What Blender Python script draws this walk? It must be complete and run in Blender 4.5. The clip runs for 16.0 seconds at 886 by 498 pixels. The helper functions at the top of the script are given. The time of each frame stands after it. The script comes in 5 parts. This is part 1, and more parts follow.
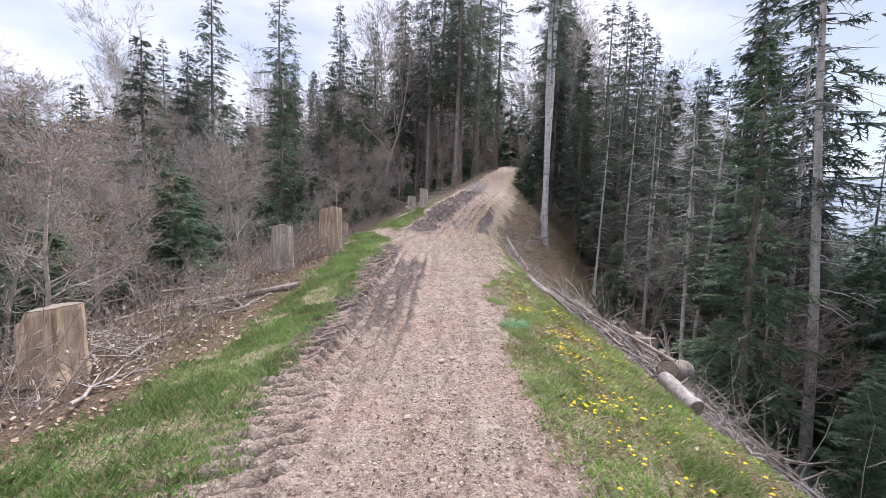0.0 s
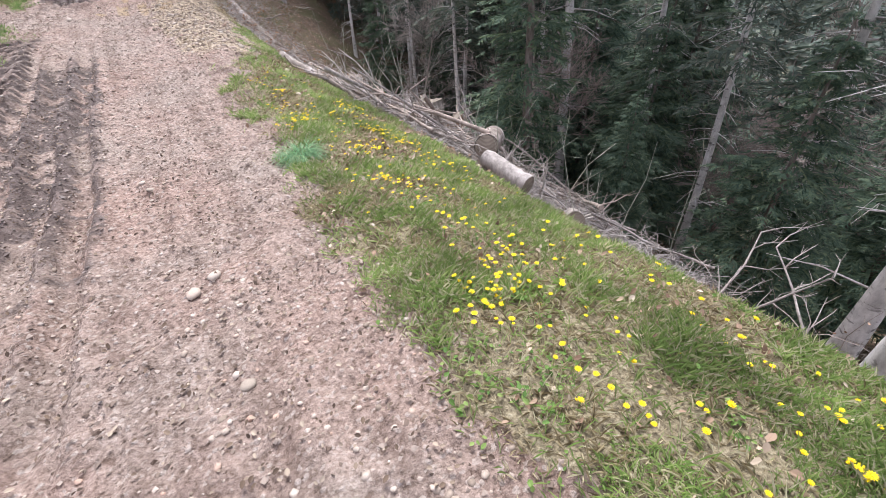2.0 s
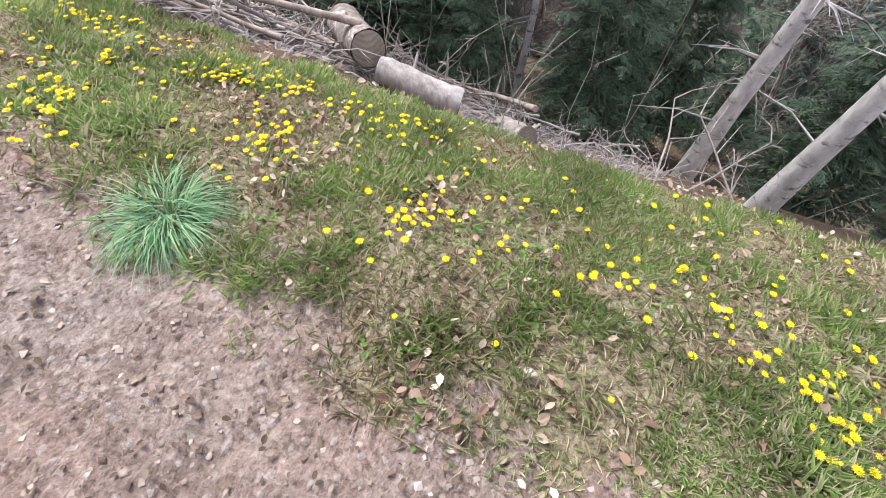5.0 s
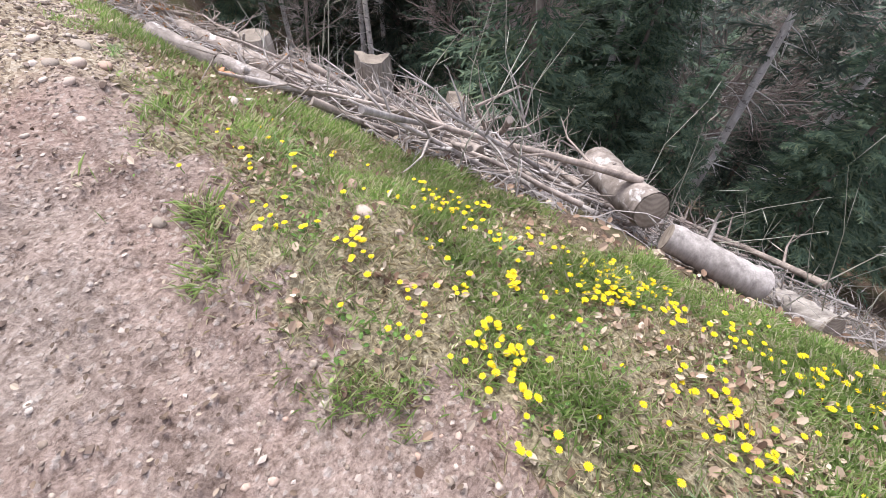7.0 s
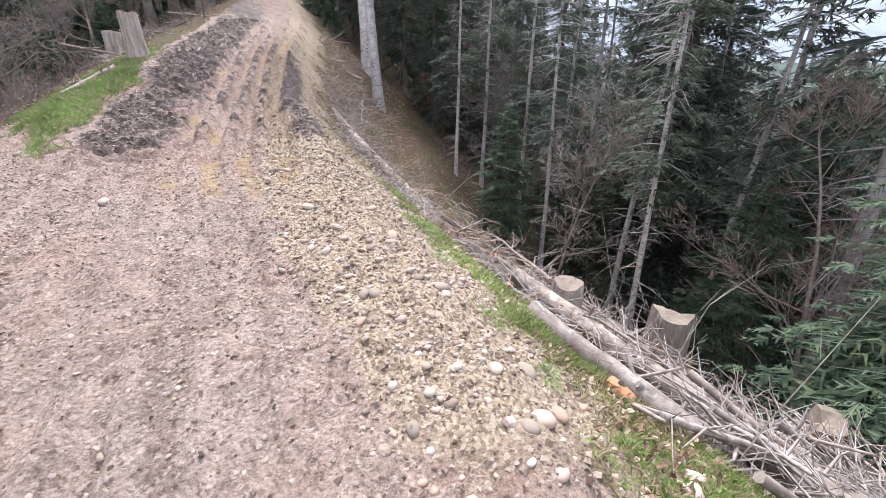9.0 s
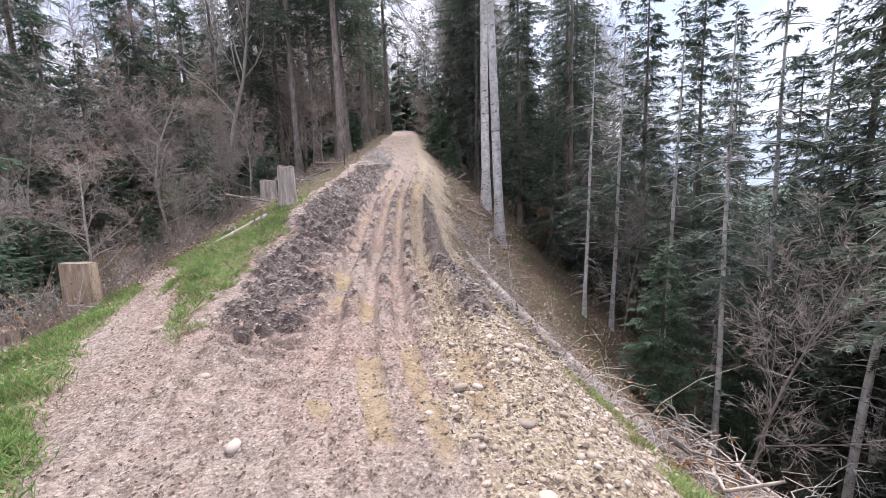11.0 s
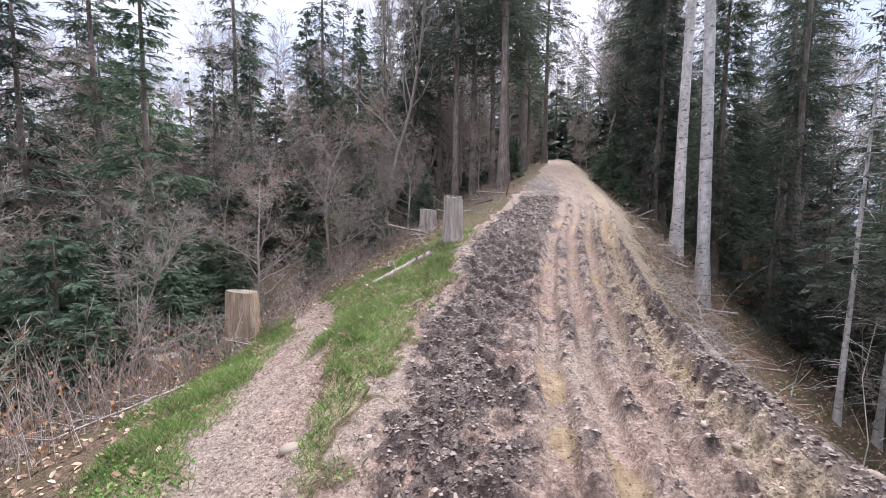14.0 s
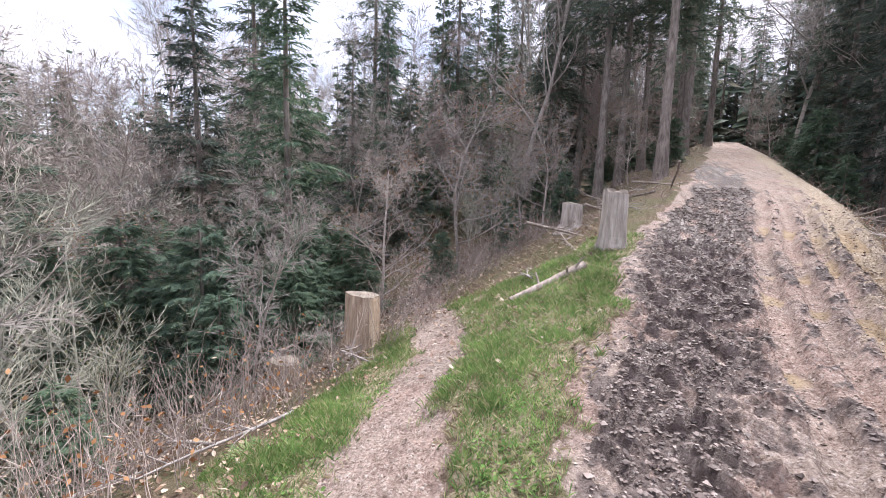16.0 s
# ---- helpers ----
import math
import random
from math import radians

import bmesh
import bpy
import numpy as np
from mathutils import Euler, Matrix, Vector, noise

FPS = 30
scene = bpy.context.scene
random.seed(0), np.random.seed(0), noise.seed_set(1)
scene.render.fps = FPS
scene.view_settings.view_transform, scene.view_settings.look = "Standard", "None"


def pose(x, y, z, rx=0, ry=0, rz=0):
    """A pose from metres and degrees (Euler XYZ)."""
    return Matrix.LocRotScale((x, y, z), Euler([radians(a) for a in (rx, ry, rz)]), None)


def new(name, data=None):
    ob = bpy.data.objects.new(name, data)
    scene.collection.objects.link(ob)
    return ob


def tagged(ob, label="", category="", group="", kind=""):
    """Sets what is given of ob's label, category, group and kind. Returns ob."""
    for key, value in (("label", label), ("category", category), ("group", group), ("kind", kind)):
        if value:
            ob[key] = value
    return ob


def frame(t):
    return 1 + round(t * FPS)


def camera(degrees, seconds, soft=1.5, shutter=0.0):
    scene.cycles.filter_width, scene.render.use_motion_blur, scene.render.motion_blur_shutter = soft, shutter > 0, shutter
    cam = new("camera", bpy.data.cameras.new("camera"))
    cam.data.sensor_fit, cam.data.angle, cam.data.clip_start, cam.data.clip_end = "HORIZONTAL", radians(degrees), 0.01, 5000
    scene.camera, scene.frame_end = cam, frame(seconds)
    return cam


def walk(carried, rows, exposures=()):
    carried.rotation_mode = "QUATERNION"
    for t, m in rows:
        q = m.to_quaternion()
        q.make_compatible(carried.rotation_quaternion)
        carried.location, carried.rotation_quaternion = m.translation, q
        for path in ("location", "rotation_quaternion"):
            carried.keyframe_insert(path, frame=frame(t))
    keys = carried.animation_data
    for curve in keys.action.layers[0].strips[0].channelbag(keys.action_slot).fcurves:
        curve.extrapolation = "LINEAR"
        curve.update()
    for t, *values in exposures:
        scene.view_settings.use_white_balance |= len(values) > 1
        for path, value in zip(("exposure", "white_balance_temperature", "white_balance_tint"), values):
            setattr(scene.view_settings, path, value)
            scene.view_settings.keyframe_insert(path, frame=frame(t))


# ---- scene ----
cam = camera(93.0, 16.0, soft=0.8)


def stand(x, y, z, yaw, pitch, roll):
    return pose(x, y, z, 90 + pitch, 0, yaw) @ pose(0, 0, 0, 0, 0, -roll)


# seconds, eye x y z, yaw, pitch, roll
STEPS = [
    (0, 0.000, 0.000, 1.600, -0.00, -4.85, -1.87),
    (0.5, 0.046, 0.651, 1.616, -7.25, -8.50, -2.20),
    (1, 0.176, 1.296, 1.594, -14.28, -19.73, 0.79),
    (1.5, 0.264, 1.826, 1.524, -22.27, -26.76, 2.29),
    (2, 0.331, 2.364, 1.452, -30.32, -35.72, 4.21),
    (2.5, 0.478, 2.848, 1.367, -33.62, -43.38, 7.03),
    (3, 0.547, 3.327, 1.338, -45.25, -51.15, 2.34),
    (5.5, 0.622, 5.385, 1.293, -72.69, -54.75, -6.75),
    (6, 0.689, 5.884, 1.387, -72.29, -54.36, -7.22),
    (6.5, 0.640, 6.462, 1.512, -67.09, -52.97, -3.35),
    (7, 0.621, 7.004, 1.557, -55.83, -48.62, -1.77),
    (7.5, 0.572, 7.548, 1.662, -45.77, -40.62, -2.32),
    (8, 0.383, 8.103, 1.801, -36.39, -34.77, 0.11),
    (8.5, 0.286, 8.583, 1.865, -28.67, -29.10, 3.19),
    (9, 0.283, 9.147, 1.976, -27.28, -25.25, 0.58),
    (9.5, 0.168, 9.691, 2.083, -26.22, -20.94, -0.38),
    (10, 0.130, 10.254, 2.199, -21.60, -16.07, 1.44),
    (12.5, -0.503, 12.487, 2.432, -6.50, -4.58, 1.52),
    (13, -0.487, 12.868, 2.491, -2.34, -4.13, 2.31),
    (13.5, -0.590, 13.181, 2.484, -0.20, -4.22, 0.26),
    (14, -0.769, 13.578, 2.529, 3.53, -4.90, -0.59),
    (14.5, -0.822, 14.026, 2.558, 5.91, -6.41, -0.47),
    (15, -0.987, 14.434, 2.601, 8.22, -6.62, -1.15),
    (15.5, -1.195, 14.778, 2.652, 11.64, -6.78, -1.93),
    (16, -1.363, 15.142, 2.689, 20.37, -7.00, -1.73),
]
walk(cam, [(t, stand(*p)) for t, *p in STEPS], exposures=[(0, 0.95, 6220, 13), (3, 1.2, 6220, 13), (5.5, 1.1, 6220, 13), (7, 1.2, 6220, 13), (10, 1.3, 6220, 13), (13, 1.15, 6220, 13), (16, 1.4, 6220, 13)])

# ---- world and light: bright overcast with broken cloud ----
world = bpy.data.worlds.new("overcast_sky")
scene.world = world
world.use_nodes = True
wn, wl = world.node_tree.nodes, world.node_tree.links
SUN_EL, SUN_ROT = radians(56), radians(200)
sky = wn.new("ShaderNodeTexSky")
sky.sky_type, sky.sun_disc, sky.sun_elevation, sky.sun_rotation = "NISHITA", False, SUN_EL, SUN_ROT
sky.air_density, sky.dust_density = 1.0, 2.0
wtc = wn.new("ShaderNodeTexCoord")
wmap = wn.new("ShaderNodeMapping")
wmap.inputs["Scale"].default_value = (1, 1, 2.6)
wnoise = wn.new("ShaderNodeTexNoise")
wnoise.inputs["Scale"].default_value, wnoise.inputs["Detail"].default_value = 2.2, 7
wramp = wn.new("ShaderNodeValToRGB")
wramp.color_ramp.elements[0].position, wramp.color_ramp.elements[1].position = 0.36, 0.60
wramp.color_ramp.elements[0].color = (0.42, 0.42, 0.42, 1)
wmix = wn.new("ShaderNodeMixRGB")
wmix.inputs["Color2"].default_value = (5.6, 5.5, 6.1, 1)
wl.new(wtc.outputs["Generated"], wmap.inputs["Vector"])
wl.new(wmap.outputs["Vector"], wnoise.inputs["Vector"])
wl.new(wnoise.outputs["Fac"], wramp.inputs["Fac"])
wl.new(wramp.outputs["Color"], wmix.inputs["Fac"])
wl.new(sky.outputs["Color"], wmix.inputs["Color1"])
wl.new(wmix.outputs["Color"], wn["Background"].inputs["Color"])
wn["Background"].inputs["Strength"].default_value = 0.11
sun_data = bpy.data.lights.new("sun", "SUN")
sun_data.energy, sun_data.angle, sun_data.color = 3.5, radians(24), (1.0, 0.97, 0.93)
sun = new("sun", sun_data)
sun.matrix_world = pose(0, 0, 40, 34, 0, 155)

# ---- materials ----


def material(name, rough=0.9, spec=0.2):
    m = bpy.data.materials.new(name)
    m.use_nodes = True
    b = m.node_tree.nodes["Principled BSDF"]
    b.inputs["Roughness"].default_value = rough
    b.inputs["Specular IOR Level"].default_value = spec
    return m, m.node_tree.nodes, m.node_tree.links, b


def noise_node(m, scale, detail=5, vec=None, rough=0.6):
    n = m.node_tree.nodes.new("ShaderNodeTexNoise")
    n.inputs["Scale"].default_value, n.inputs["Detail"].default_value, n.inputs["Roughness"].default_value = scale, detail, rough
    if vec is not None:
        m.node_tree.links.new(vec, n.inputs["Vector"])
    return n.outputs["Fac"]


def ramp(m, fac, *stops):
    n = m.node_tree.nodes.new("ShaderNodeValToRGB")
    e = n.color_ramp.elements
    while len(e) < len(stops):
        e.new(0.5)
    for el, (p, c) in zip(e, stops):
        el.position, el.color = p, (*c, 1)
    m.node_tree.links.new(fac, n.inputs["Fac"])
    return n.outputs["Color"]


def mixed(m, fac, a, b, mode="MIX"):
    n = m.node_tree.nodes.new("ShaderNodeMixRGB")
    n.blend_type = mode
    for sock, v in zip(n.inputs, (fac, a, b)):
        if isinstance(v, (int, float)):
            sock.default_value = v
        elif isinstance(v, tuple):
            sock.default_value = (*v, 1)
        else:
            m.node_tree.links.new(v, sock)
    return n.outputs["Color"]


def maths(m, op, a, b):
    n = m.node_tree.nodes.new("ShaderNodeMath")
    n.operation = op
    n.use_clamp = op != "SUBTRACT"
    for sock, v in zip(n.inputs, (a, b)):
        if isinstance(v, (int, float)):
            sock.default_value = v
        else:
            m.node_tree.links.new(v, sock)
    return n.outputs["Value"]


def bump(m, height, strength, distance):
    n = m.node_tree.nodes.new("ShaderNodeBump")
    n.inputs["Strength"].default_value, n.inputs["Distance"].default_value = strength, distance
    m.node_tree.links.new(height, n.inputs["Height"])
    m.node_tree.links.new(n.outputs["Normal"], m.node_tree.nodes["Principled BSDF"].inputs["Normal"])


def coords(m, kind="Object", scale=(1, 1, 1)):
    n = m.node_tree.nodes.new("ShaderNodeTexCoord")
    k = m.node_tree.nodes.new("ShaderNodeMapping")
    k.inputs["Scale"].default_value = scale
    m.node_tree.links.new(n.outputs[kind], k.inputs["Vector"])
    return k.outputs["Vector"]


def island(m):
    return m.node_tree.nodes.new("ShaderNodeNewGeometry").outputs["Random Per Island"]


def per_object(m):
    return m.node_tree.nodes.new("ShaderNodeObjectInfo").outputs["Random"]


def leafy(name, *stops, rough=0.7, trans=0.0, scale=0.0):
    """Foliage: one colour for each blade, leaf or twig, shifted from tree to tree."""
    m, n, l, b = material(name, rough, 0.25)
    c = ramp(m, island(m), *stops)
    c = mixed(m, 0.45, c, ramp(m, per_object(m), (0, (0.75, 0.8, 0.85)), (1, (1.0, 1.0, 0.8))), "MULTIPLY")
    if scale:
        c = mixed(m, 0.8, c, ramp(m, noise_node(m, scale, 3, coords(m)), (0.35, (0.55, 0.55, 0.55)), (0.65, (1.1, 1.1, 1.1))), "MULTIPLY")
    l.new(c, b.inputs["Base Color"])
    if trans:
        t = n.new("ShaderNodeBsdfTranslucent")
        l.new(c, t.inputs["Color"])
        x = n.new("ShaderNodeMixShader")
        x.inputs["Fac"].default_value = trans
        l.new(b.outputs["BSDF"], x.inputs[1])
        l.new(t.outputs["BSDF"], x.inputs[2])
        l.new(x.outputs["Shader"], n["Material Output"].inputs["Surface"])
    return m


def barky(name, dark, light, along=0.25, scale=9.0, bumps=0.8, spots=None):
    m, n, l, b = material(name, 0.92, 0.15)
    v = coords(m, "Object", (1, 1, along))
    f = noise_node(m, scale, 7, v, 0.7)
    c = ramp(m, f, (0.32, dark), (0.68, light))
    big = noise_node(m, 1.3, 3, coords(m))
    c = mixed(m, 0.6, c, ramp(m, big, (0.35, (0.6, 0.58, 0.55)), (0.7, (1.1, 1.1, 1.1))), "MULTIPLY")
    c = mixed(m, 0.5, c, ramp(m, per_object(m), (0, (0.7, 0.7, 0.7)), (1, (1.1, 1.05, 1.0))), "MULTIPLY")
    if spots:
        c = mixed(m, ramp(m, noise_node(m, 5.0, 4, coords(m, "Object", (1, 1, 2.2))), (0.56, (0, 0, 0)), (0.66, (1, 1, 1))), c, spots)
    l.new(c, b.inputs["Base Color"])
    bump(m, f, bumps, 0.02)
    return m


# ground: dirt, wet mud, gravel, grass soil, leaf litter by zones
M_GROUND, gn, gl, gb = material("ridge_soil", 0.95, 0.2)


def zone(name):
    n = gn.new("ShaderNodeAttribute")
    n.attribute_name = name
    return n.outputs["Fac"]


gv = coords(M_GROUND, "Object")
fine, mid, wide = noise_node(M_GROUND, 42, 6, gv, 0.7), noise_node(M_GROUND, 7, 6, gv, 0.65), noise_node(M_GROUND, 0.9, 4, gv)
noise_col = gn.new("ShaderNodeTexNoise")
noise_col.inputs["Scale"].default_value = 9
gl.new(gv, noise_col.inputs["Vector"])
noise_vec = noise_col.outputs["Color"]
speck = gn.new("ShaderNodeTexVoronoi")
speck.inputs["Scale"].default_value = 55
gl.new(gv, speck.inputs["Vector"])
dirt = ramp(M_GROUND, fine, (0.28, (0.13, 0.098, 0.082)), (0.42, (0.29, 0.235, 0.205)), (0.56, (0.40, 0.335, 0.30)), (0.75, (0.58, 0.51, 0.47)))
dirt = mixed(M_GROUND, 0.75, dirt, ramp(M_GROUND, mid, (0.3, (0.55, 0.50, 0.49)), (0.45, (0.9, 0.88, 0.87)), (0.7, (1.15, 1.13, 1.12))), "MULTIPLY")
streak = noise_node(M_GROUND, 1.0, 5, coords(M_GROUND, "Object", (5.0, 0.45, 1)), 0.6)
dirt = mixed(M_GROUND, 0.85, dirt, ramp(M_GROUND, streak, (0.32, (0.68, 0.64, 0.62)), (0.5, (0.97, 0.96, 0.95)), (0.68, (1.12, 1.11, 1.10))), "MULTIPLY")
dirt = mixed(M_GROUND, 0.6, dirt, ramp(M_GROUND, wide, (0.35, (1.05, 0.88, 0.84)), (0.65, (0.98, 1.0, 1.0))), "MULTIPLY")
dirt = mixed(M_GROUND, ramp(M_GROUND, speck.outputs["Color"], (0.80, (0, 0, 0)), (0.84, (0.55, 0.55, 0.55))), dirt, (0.50, 0.44, 0.40))
peb = gn.new("ShaderNodeTexVoronoi")
peb.inputs["Scale"].default_value, peb.inputs["Randomness"].default_value = 24, 1.0
gl.new(mixed(M_GROUND, 0.03, gv, noise_vec), peb.inputs["Vector"])
pick = ramp(M_GROUND, peb.outputs["Color"], (0.62, (0, 0, 0)), (0.66, (1, 1, 1)))
dome = ramp(M_GROUND, peb.outputs["Distance"], (0.12, (1, 1, 1)), (0.42, (0, 0, 0)))
stones = maths(M_GROUND, "MULTIPLY", pick, dome)
dirt = mixed(M_GROUND, ramp(M_GROUND, stones, (0.25, (0, 0, 0)), (0.5, (0.7, 0.7, 0.7))), dirt, ramp(M_GROUND, fine, (0.35, (0.34, 0.285, 0.255)), (0.65, (0.56, 0.50, 0.465))))
debris = noise_node(M_GROUND, 19, 5, gv, 0.75)
dirt = mixed(M_GROUND, 0.9, dirt, ramp(M_GROUND, debris, (0.36, (0.52, 0.47, 0.44)), (0.46, (0.96, 0.95, 0.94)), (0.62, (1.12, 1.11, 1.10))), "MULTIPLY")
wet_shade = ramp(M_GROUND, mid, (0.3, (0.072, 0.054, 0.049)), (0.5, (0.14, 0.108, 0.098)), (0.75, (0.28, 0.225, 0.205)))
ochre = ramp(M_GROUND, mid, (0.3, (0.27, 0.195, 0.125)), (0.7, (0.45, 0.35, 0.24)))
grav = ramp(M_GROUND, speck.outputs["Color"], (0.1, (0.20, 0.15, 0.105)), (0.5, (0.38, 0.305, 0.22)), (0.9, (0.56, 0.48, 0.38)))
soil = ramp(M_GROUND, fine, (0.3, (0.07, 0.055, 0.042)), (0.43, (0.21, 0.175, 0.115)), (0.55, (0.34, 0.29, 0.19)), (0.75, (0.55, 0.50, 0.38)))
lit = ramp(M_GROUND, fine, (0.3, (0.05, 0.037, 0.028)), (0.5, (0.15, 0.105, 0.075)), (0.75, (0.33, 0.25, 0.19)))
lit = mixed(M_GROUND, ramp(M_GROUND, wide, (0.42, (0, 0, 0)), (0.62, (0.6, 0.6, 0.6))), lit, (0.10, 0.11, 0.045))
col = lit
for name, c in (("grass", soil), ("road", dirt), ("gravel", grav), ("ochre", ochre), ("wet_shade", wet_shade)):
    edge = maths(M_GROUND, "SUBTRACT", zone(name), maths(M_GROUND, "MULTIPLY", mid, 0.55))
    col = mixed(M_GROUND, ramp(M_GROUND, edge, (0.02, (0, 0, 0)), (0.30, (1, 1, 1))), col, c)
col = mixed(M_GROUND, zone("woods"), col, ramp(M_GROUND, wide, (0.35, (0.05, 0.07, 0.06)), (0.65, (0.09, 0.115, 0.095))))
gl.new(col, gb.inputs["Base Color"])
gl.new(ramp(M_GROUND, zone("wet_shade"), (0.3, (0.95, 0.95, 0.95)), (0.9, (0.30, 0.30, 0.30))), gb.inputs["Roughness"])
bump(M_GROUND, maths(M_GROUND, "ADD", maths(M_GROUND, "MULTIPLY", fine, 0.35), maths(M_GROUND, "ADD", maths(M_GROUND, "MULTIPLY", mid, 0.25), maths(M_GROUND, "ADD", maths(M_GROUND, "MULTIPLY", debris, 0.25), maths(M_GROUND, "MULTIPLY", stones, 0.15)))), 1.0, 0.10)

M_NEEDLE = leafy("spruce_needles", (0, (0.075, 0.10, 0.088)), (0.5, (0.115, 0.15, 0.124)), (0.8, (0.16, 0.19, 0.148)), (1, (0.25, 0.225, 0.19)), trans=0.4)
M_FIR = leafy("fir_needles", (0, (0.07, 0.115, 0.088)), (0.5, (0.125, 0.185, 0.135)), (0.9, (0.18, 0.24, 0.155)), (1, (0.23, 0.27, 0.17)), trans=0.4)
M_BARK = barky("spruce_bark", (0.12, 0.10, 0.092), (0.34, 0.30, 0.275))
M_PALE = barky("pale_grey_bark", (0.42, 0.41, 0.41), (0.80, 0.79, 0.79), 0.5, 7, 0.5, (0.17, 0.155, 0.15))
M_TWIG = barky("bare_twig_bark", (0.26, 0.23, 0.215), (0.54, 0.49, 0.46), 0.6, 12, 0.2)
M_TWIGB = barky("brown_twig_bark", (0.25, 0.205, 0.19), (0.52, 0.44, 0.41), 0.6, 12, 0.2)
M_LICHEN = barky("lichen_twig_bark", (0.27, 0.275, 0.225), (0.55, 0.55, 0.47), 0.6, 12, 0.2)
M_DEAD = barky("bleached_deadwood", (0.23, 0.208, 0.20), (0.56, 0.52, 0.505), 0.2, 14, 0.5)
M_DEADB = barky("brown_deadwood", (0.19, 0.16, 0.145), (0.50, 0.435, 0.395), 0.2, 14, 0.6)
M_LOG = barky("flaking_log_bark", (0.15, 0.125, 0.11), (0.44, 0.39, 0.36), 0.4, 8, 1.0, (0.50, 0.47, 0.46))
M_WOOD = barky("stripped_stump_wood", (0.24, 0.17, 0.125), (0.66, 0.54, 0.42), 0.12, 12, 0.7)
M_WOODG = barky("grey_stump_wood", (0.22, 0.195, 0.18), (0.58, 0.54, 0.50), 0.12, 12, 0.7)
M_WOODR = barky("red_rotten_wood", (0.13, 0.075, 0.052), (0.38, 0.255, 0.185), 0.12, 12, 0.9)
M_CUT, cn, cl, cb = material("sawn_wood_end", 0.85, 0.2)
wave = cn.new("ShaderNodeTexWave")
wave.wave_type, wave.rings_direction = "RINGS", "Z"
wave.inputs["Scale"].default_value, wave.inputs["Distortion"].default_value, wave.inputs["Detail"].default_value = 22, 3.5, 4
cl.new(coords(M_CUT), wave.inputs["Vector"])
cc = ramp(M_CUT, wave.outputs["Fac"], (0, (0.23, 0.195, 0.165)), (1, (0.30, 0.26, 0.22)))
cc = mixed(M_CUT, 0.7, cc, ramp(M_CUT, noise_node(M_CUT, 5, 5, coords(M_CUT)), (0.35, (0.5, 0.47, 0.45)), (0.65, (1.1, 1.08, 1.05))), "MULTIPLY")
cl.new(cc, cb.inputs["Base Color"])
M_GRASS = leafy("spring_grass", (0, (0.15, 0.25, 0.085)), (0.5, (0.24, 0.37, 0.13)), (0.75, (0.36, 0.46, 0.20)), (0.9, (0.48, 0.47, 0.26)), (1, (0.60, 0.54, 0.36)), trans=0.4, scale=1.2)
M_VERGE = leafy("verge_grass", (0, (0.21, 0.31, 0.10)), (0.4, (0.34, 0.48, 0.16)), (0.7, (0.48, 0.57, 0.24)), (0.82, (0.64, 0.59, 0.42)), (1, (0.72, 0.67, 0.52)), trans=0.4, scale=1.2)
M_TUFT = leafy("blue_green_sedge", (0, (0.15, 0.31, 0.16)), (0.6, (0.30, 0.50, 0.27)), (1, (0.52, 0.66, 0.38)), trans=0.5)
M_STRAW = leafy("dry_straw", (0, (0.20, 0.155, 0.09)), (0.5, (0.42, 0.35, 0.22)), (1, (0.66, 0.58, 0.42)), trans=0.1)
M_HERB = leafy("ground_herbs", (0, (0.08, 0.16, 0.04)), (0.6, (0.16, 0.27, 0.07)), (1, (0.28, 0.36, 0.13)), trans=0.3)
M_YELLOW = leafy("yellow_petals", (0, (0.72, 0.50, 0.005)), (1, (0.90, 0.72, 0.02)), rough=0.6, trans=0.15)
M_DEADLEAF = leafy("dry_beech_leaves", (0, (0.10, 0.06, 0.045)), (0.35, (0.26, 0.165, 0.115)), (0.7, (0.42, 0.31, 0.235)), (1, (0.58, 0.48, 0.39)), trans=0.1)
M_SCRAP = leafy("trodden_leaf_scraps", (0, (0.06, 0.04, 0.03)), (0.6, (0.17, 0.12, 0.09)), (1, (0.40, 0.33, 0.27)))
M_COPPER = leafy("withered_copper_leaves", (0, (0.20, 0.09, 0.04)), (0.6, (0.36, 0.18, 0.09)), (1, (0.46, 0.27, 0.15)), trans=0.25)
M_BUD = leafy("opening_buds", (0, (0.22, 0.20, 0.08)), (1, (0.38, 0.37, 0.15)), trans=0.2)
M_STONE, sn, sl, sb = material("pebble_stone", 0.85, 0.25)
sc_ = ramp(M_STONE, per_object(M_STONE), (0, (0.24, 0.20, 0.17)), (0.35, (0.36, 0.31, 0.26)), (0.7, (0.46, 0.40, 0.35)), (0.9, (0.40, 0.28, 0.22)), (1, (0.55, 0.52, 0.48)))
sc_ = mixed(M_STONE, 0.7, sc_, ramp(M_STONE, noise_node(M_STONE, 18, 5, coords(M_STONE)), (0.3, (0.6, 0.58, 0.55)), (0.7, (1.1, 1.1, 1.1))), "MULTIPLY")
sl.new(sc_, sb.inputs["Base Color"])
M_COBBLE, on_, ol_, ob_ = material("shoulder_cobbles", 0.85, 0.25)
oc_ = ramp(M_COBBLE, island(M_COBBLE), (0, (0.22, 0.175, 0.14)), (0.4, (0.36, 0.30, 0.25)), (0.75, (0.48, 0.42, 0.365)), (0.92, (0.42, 0.29, 0.23)), (1, (0.52, 0.47, 0.42)))
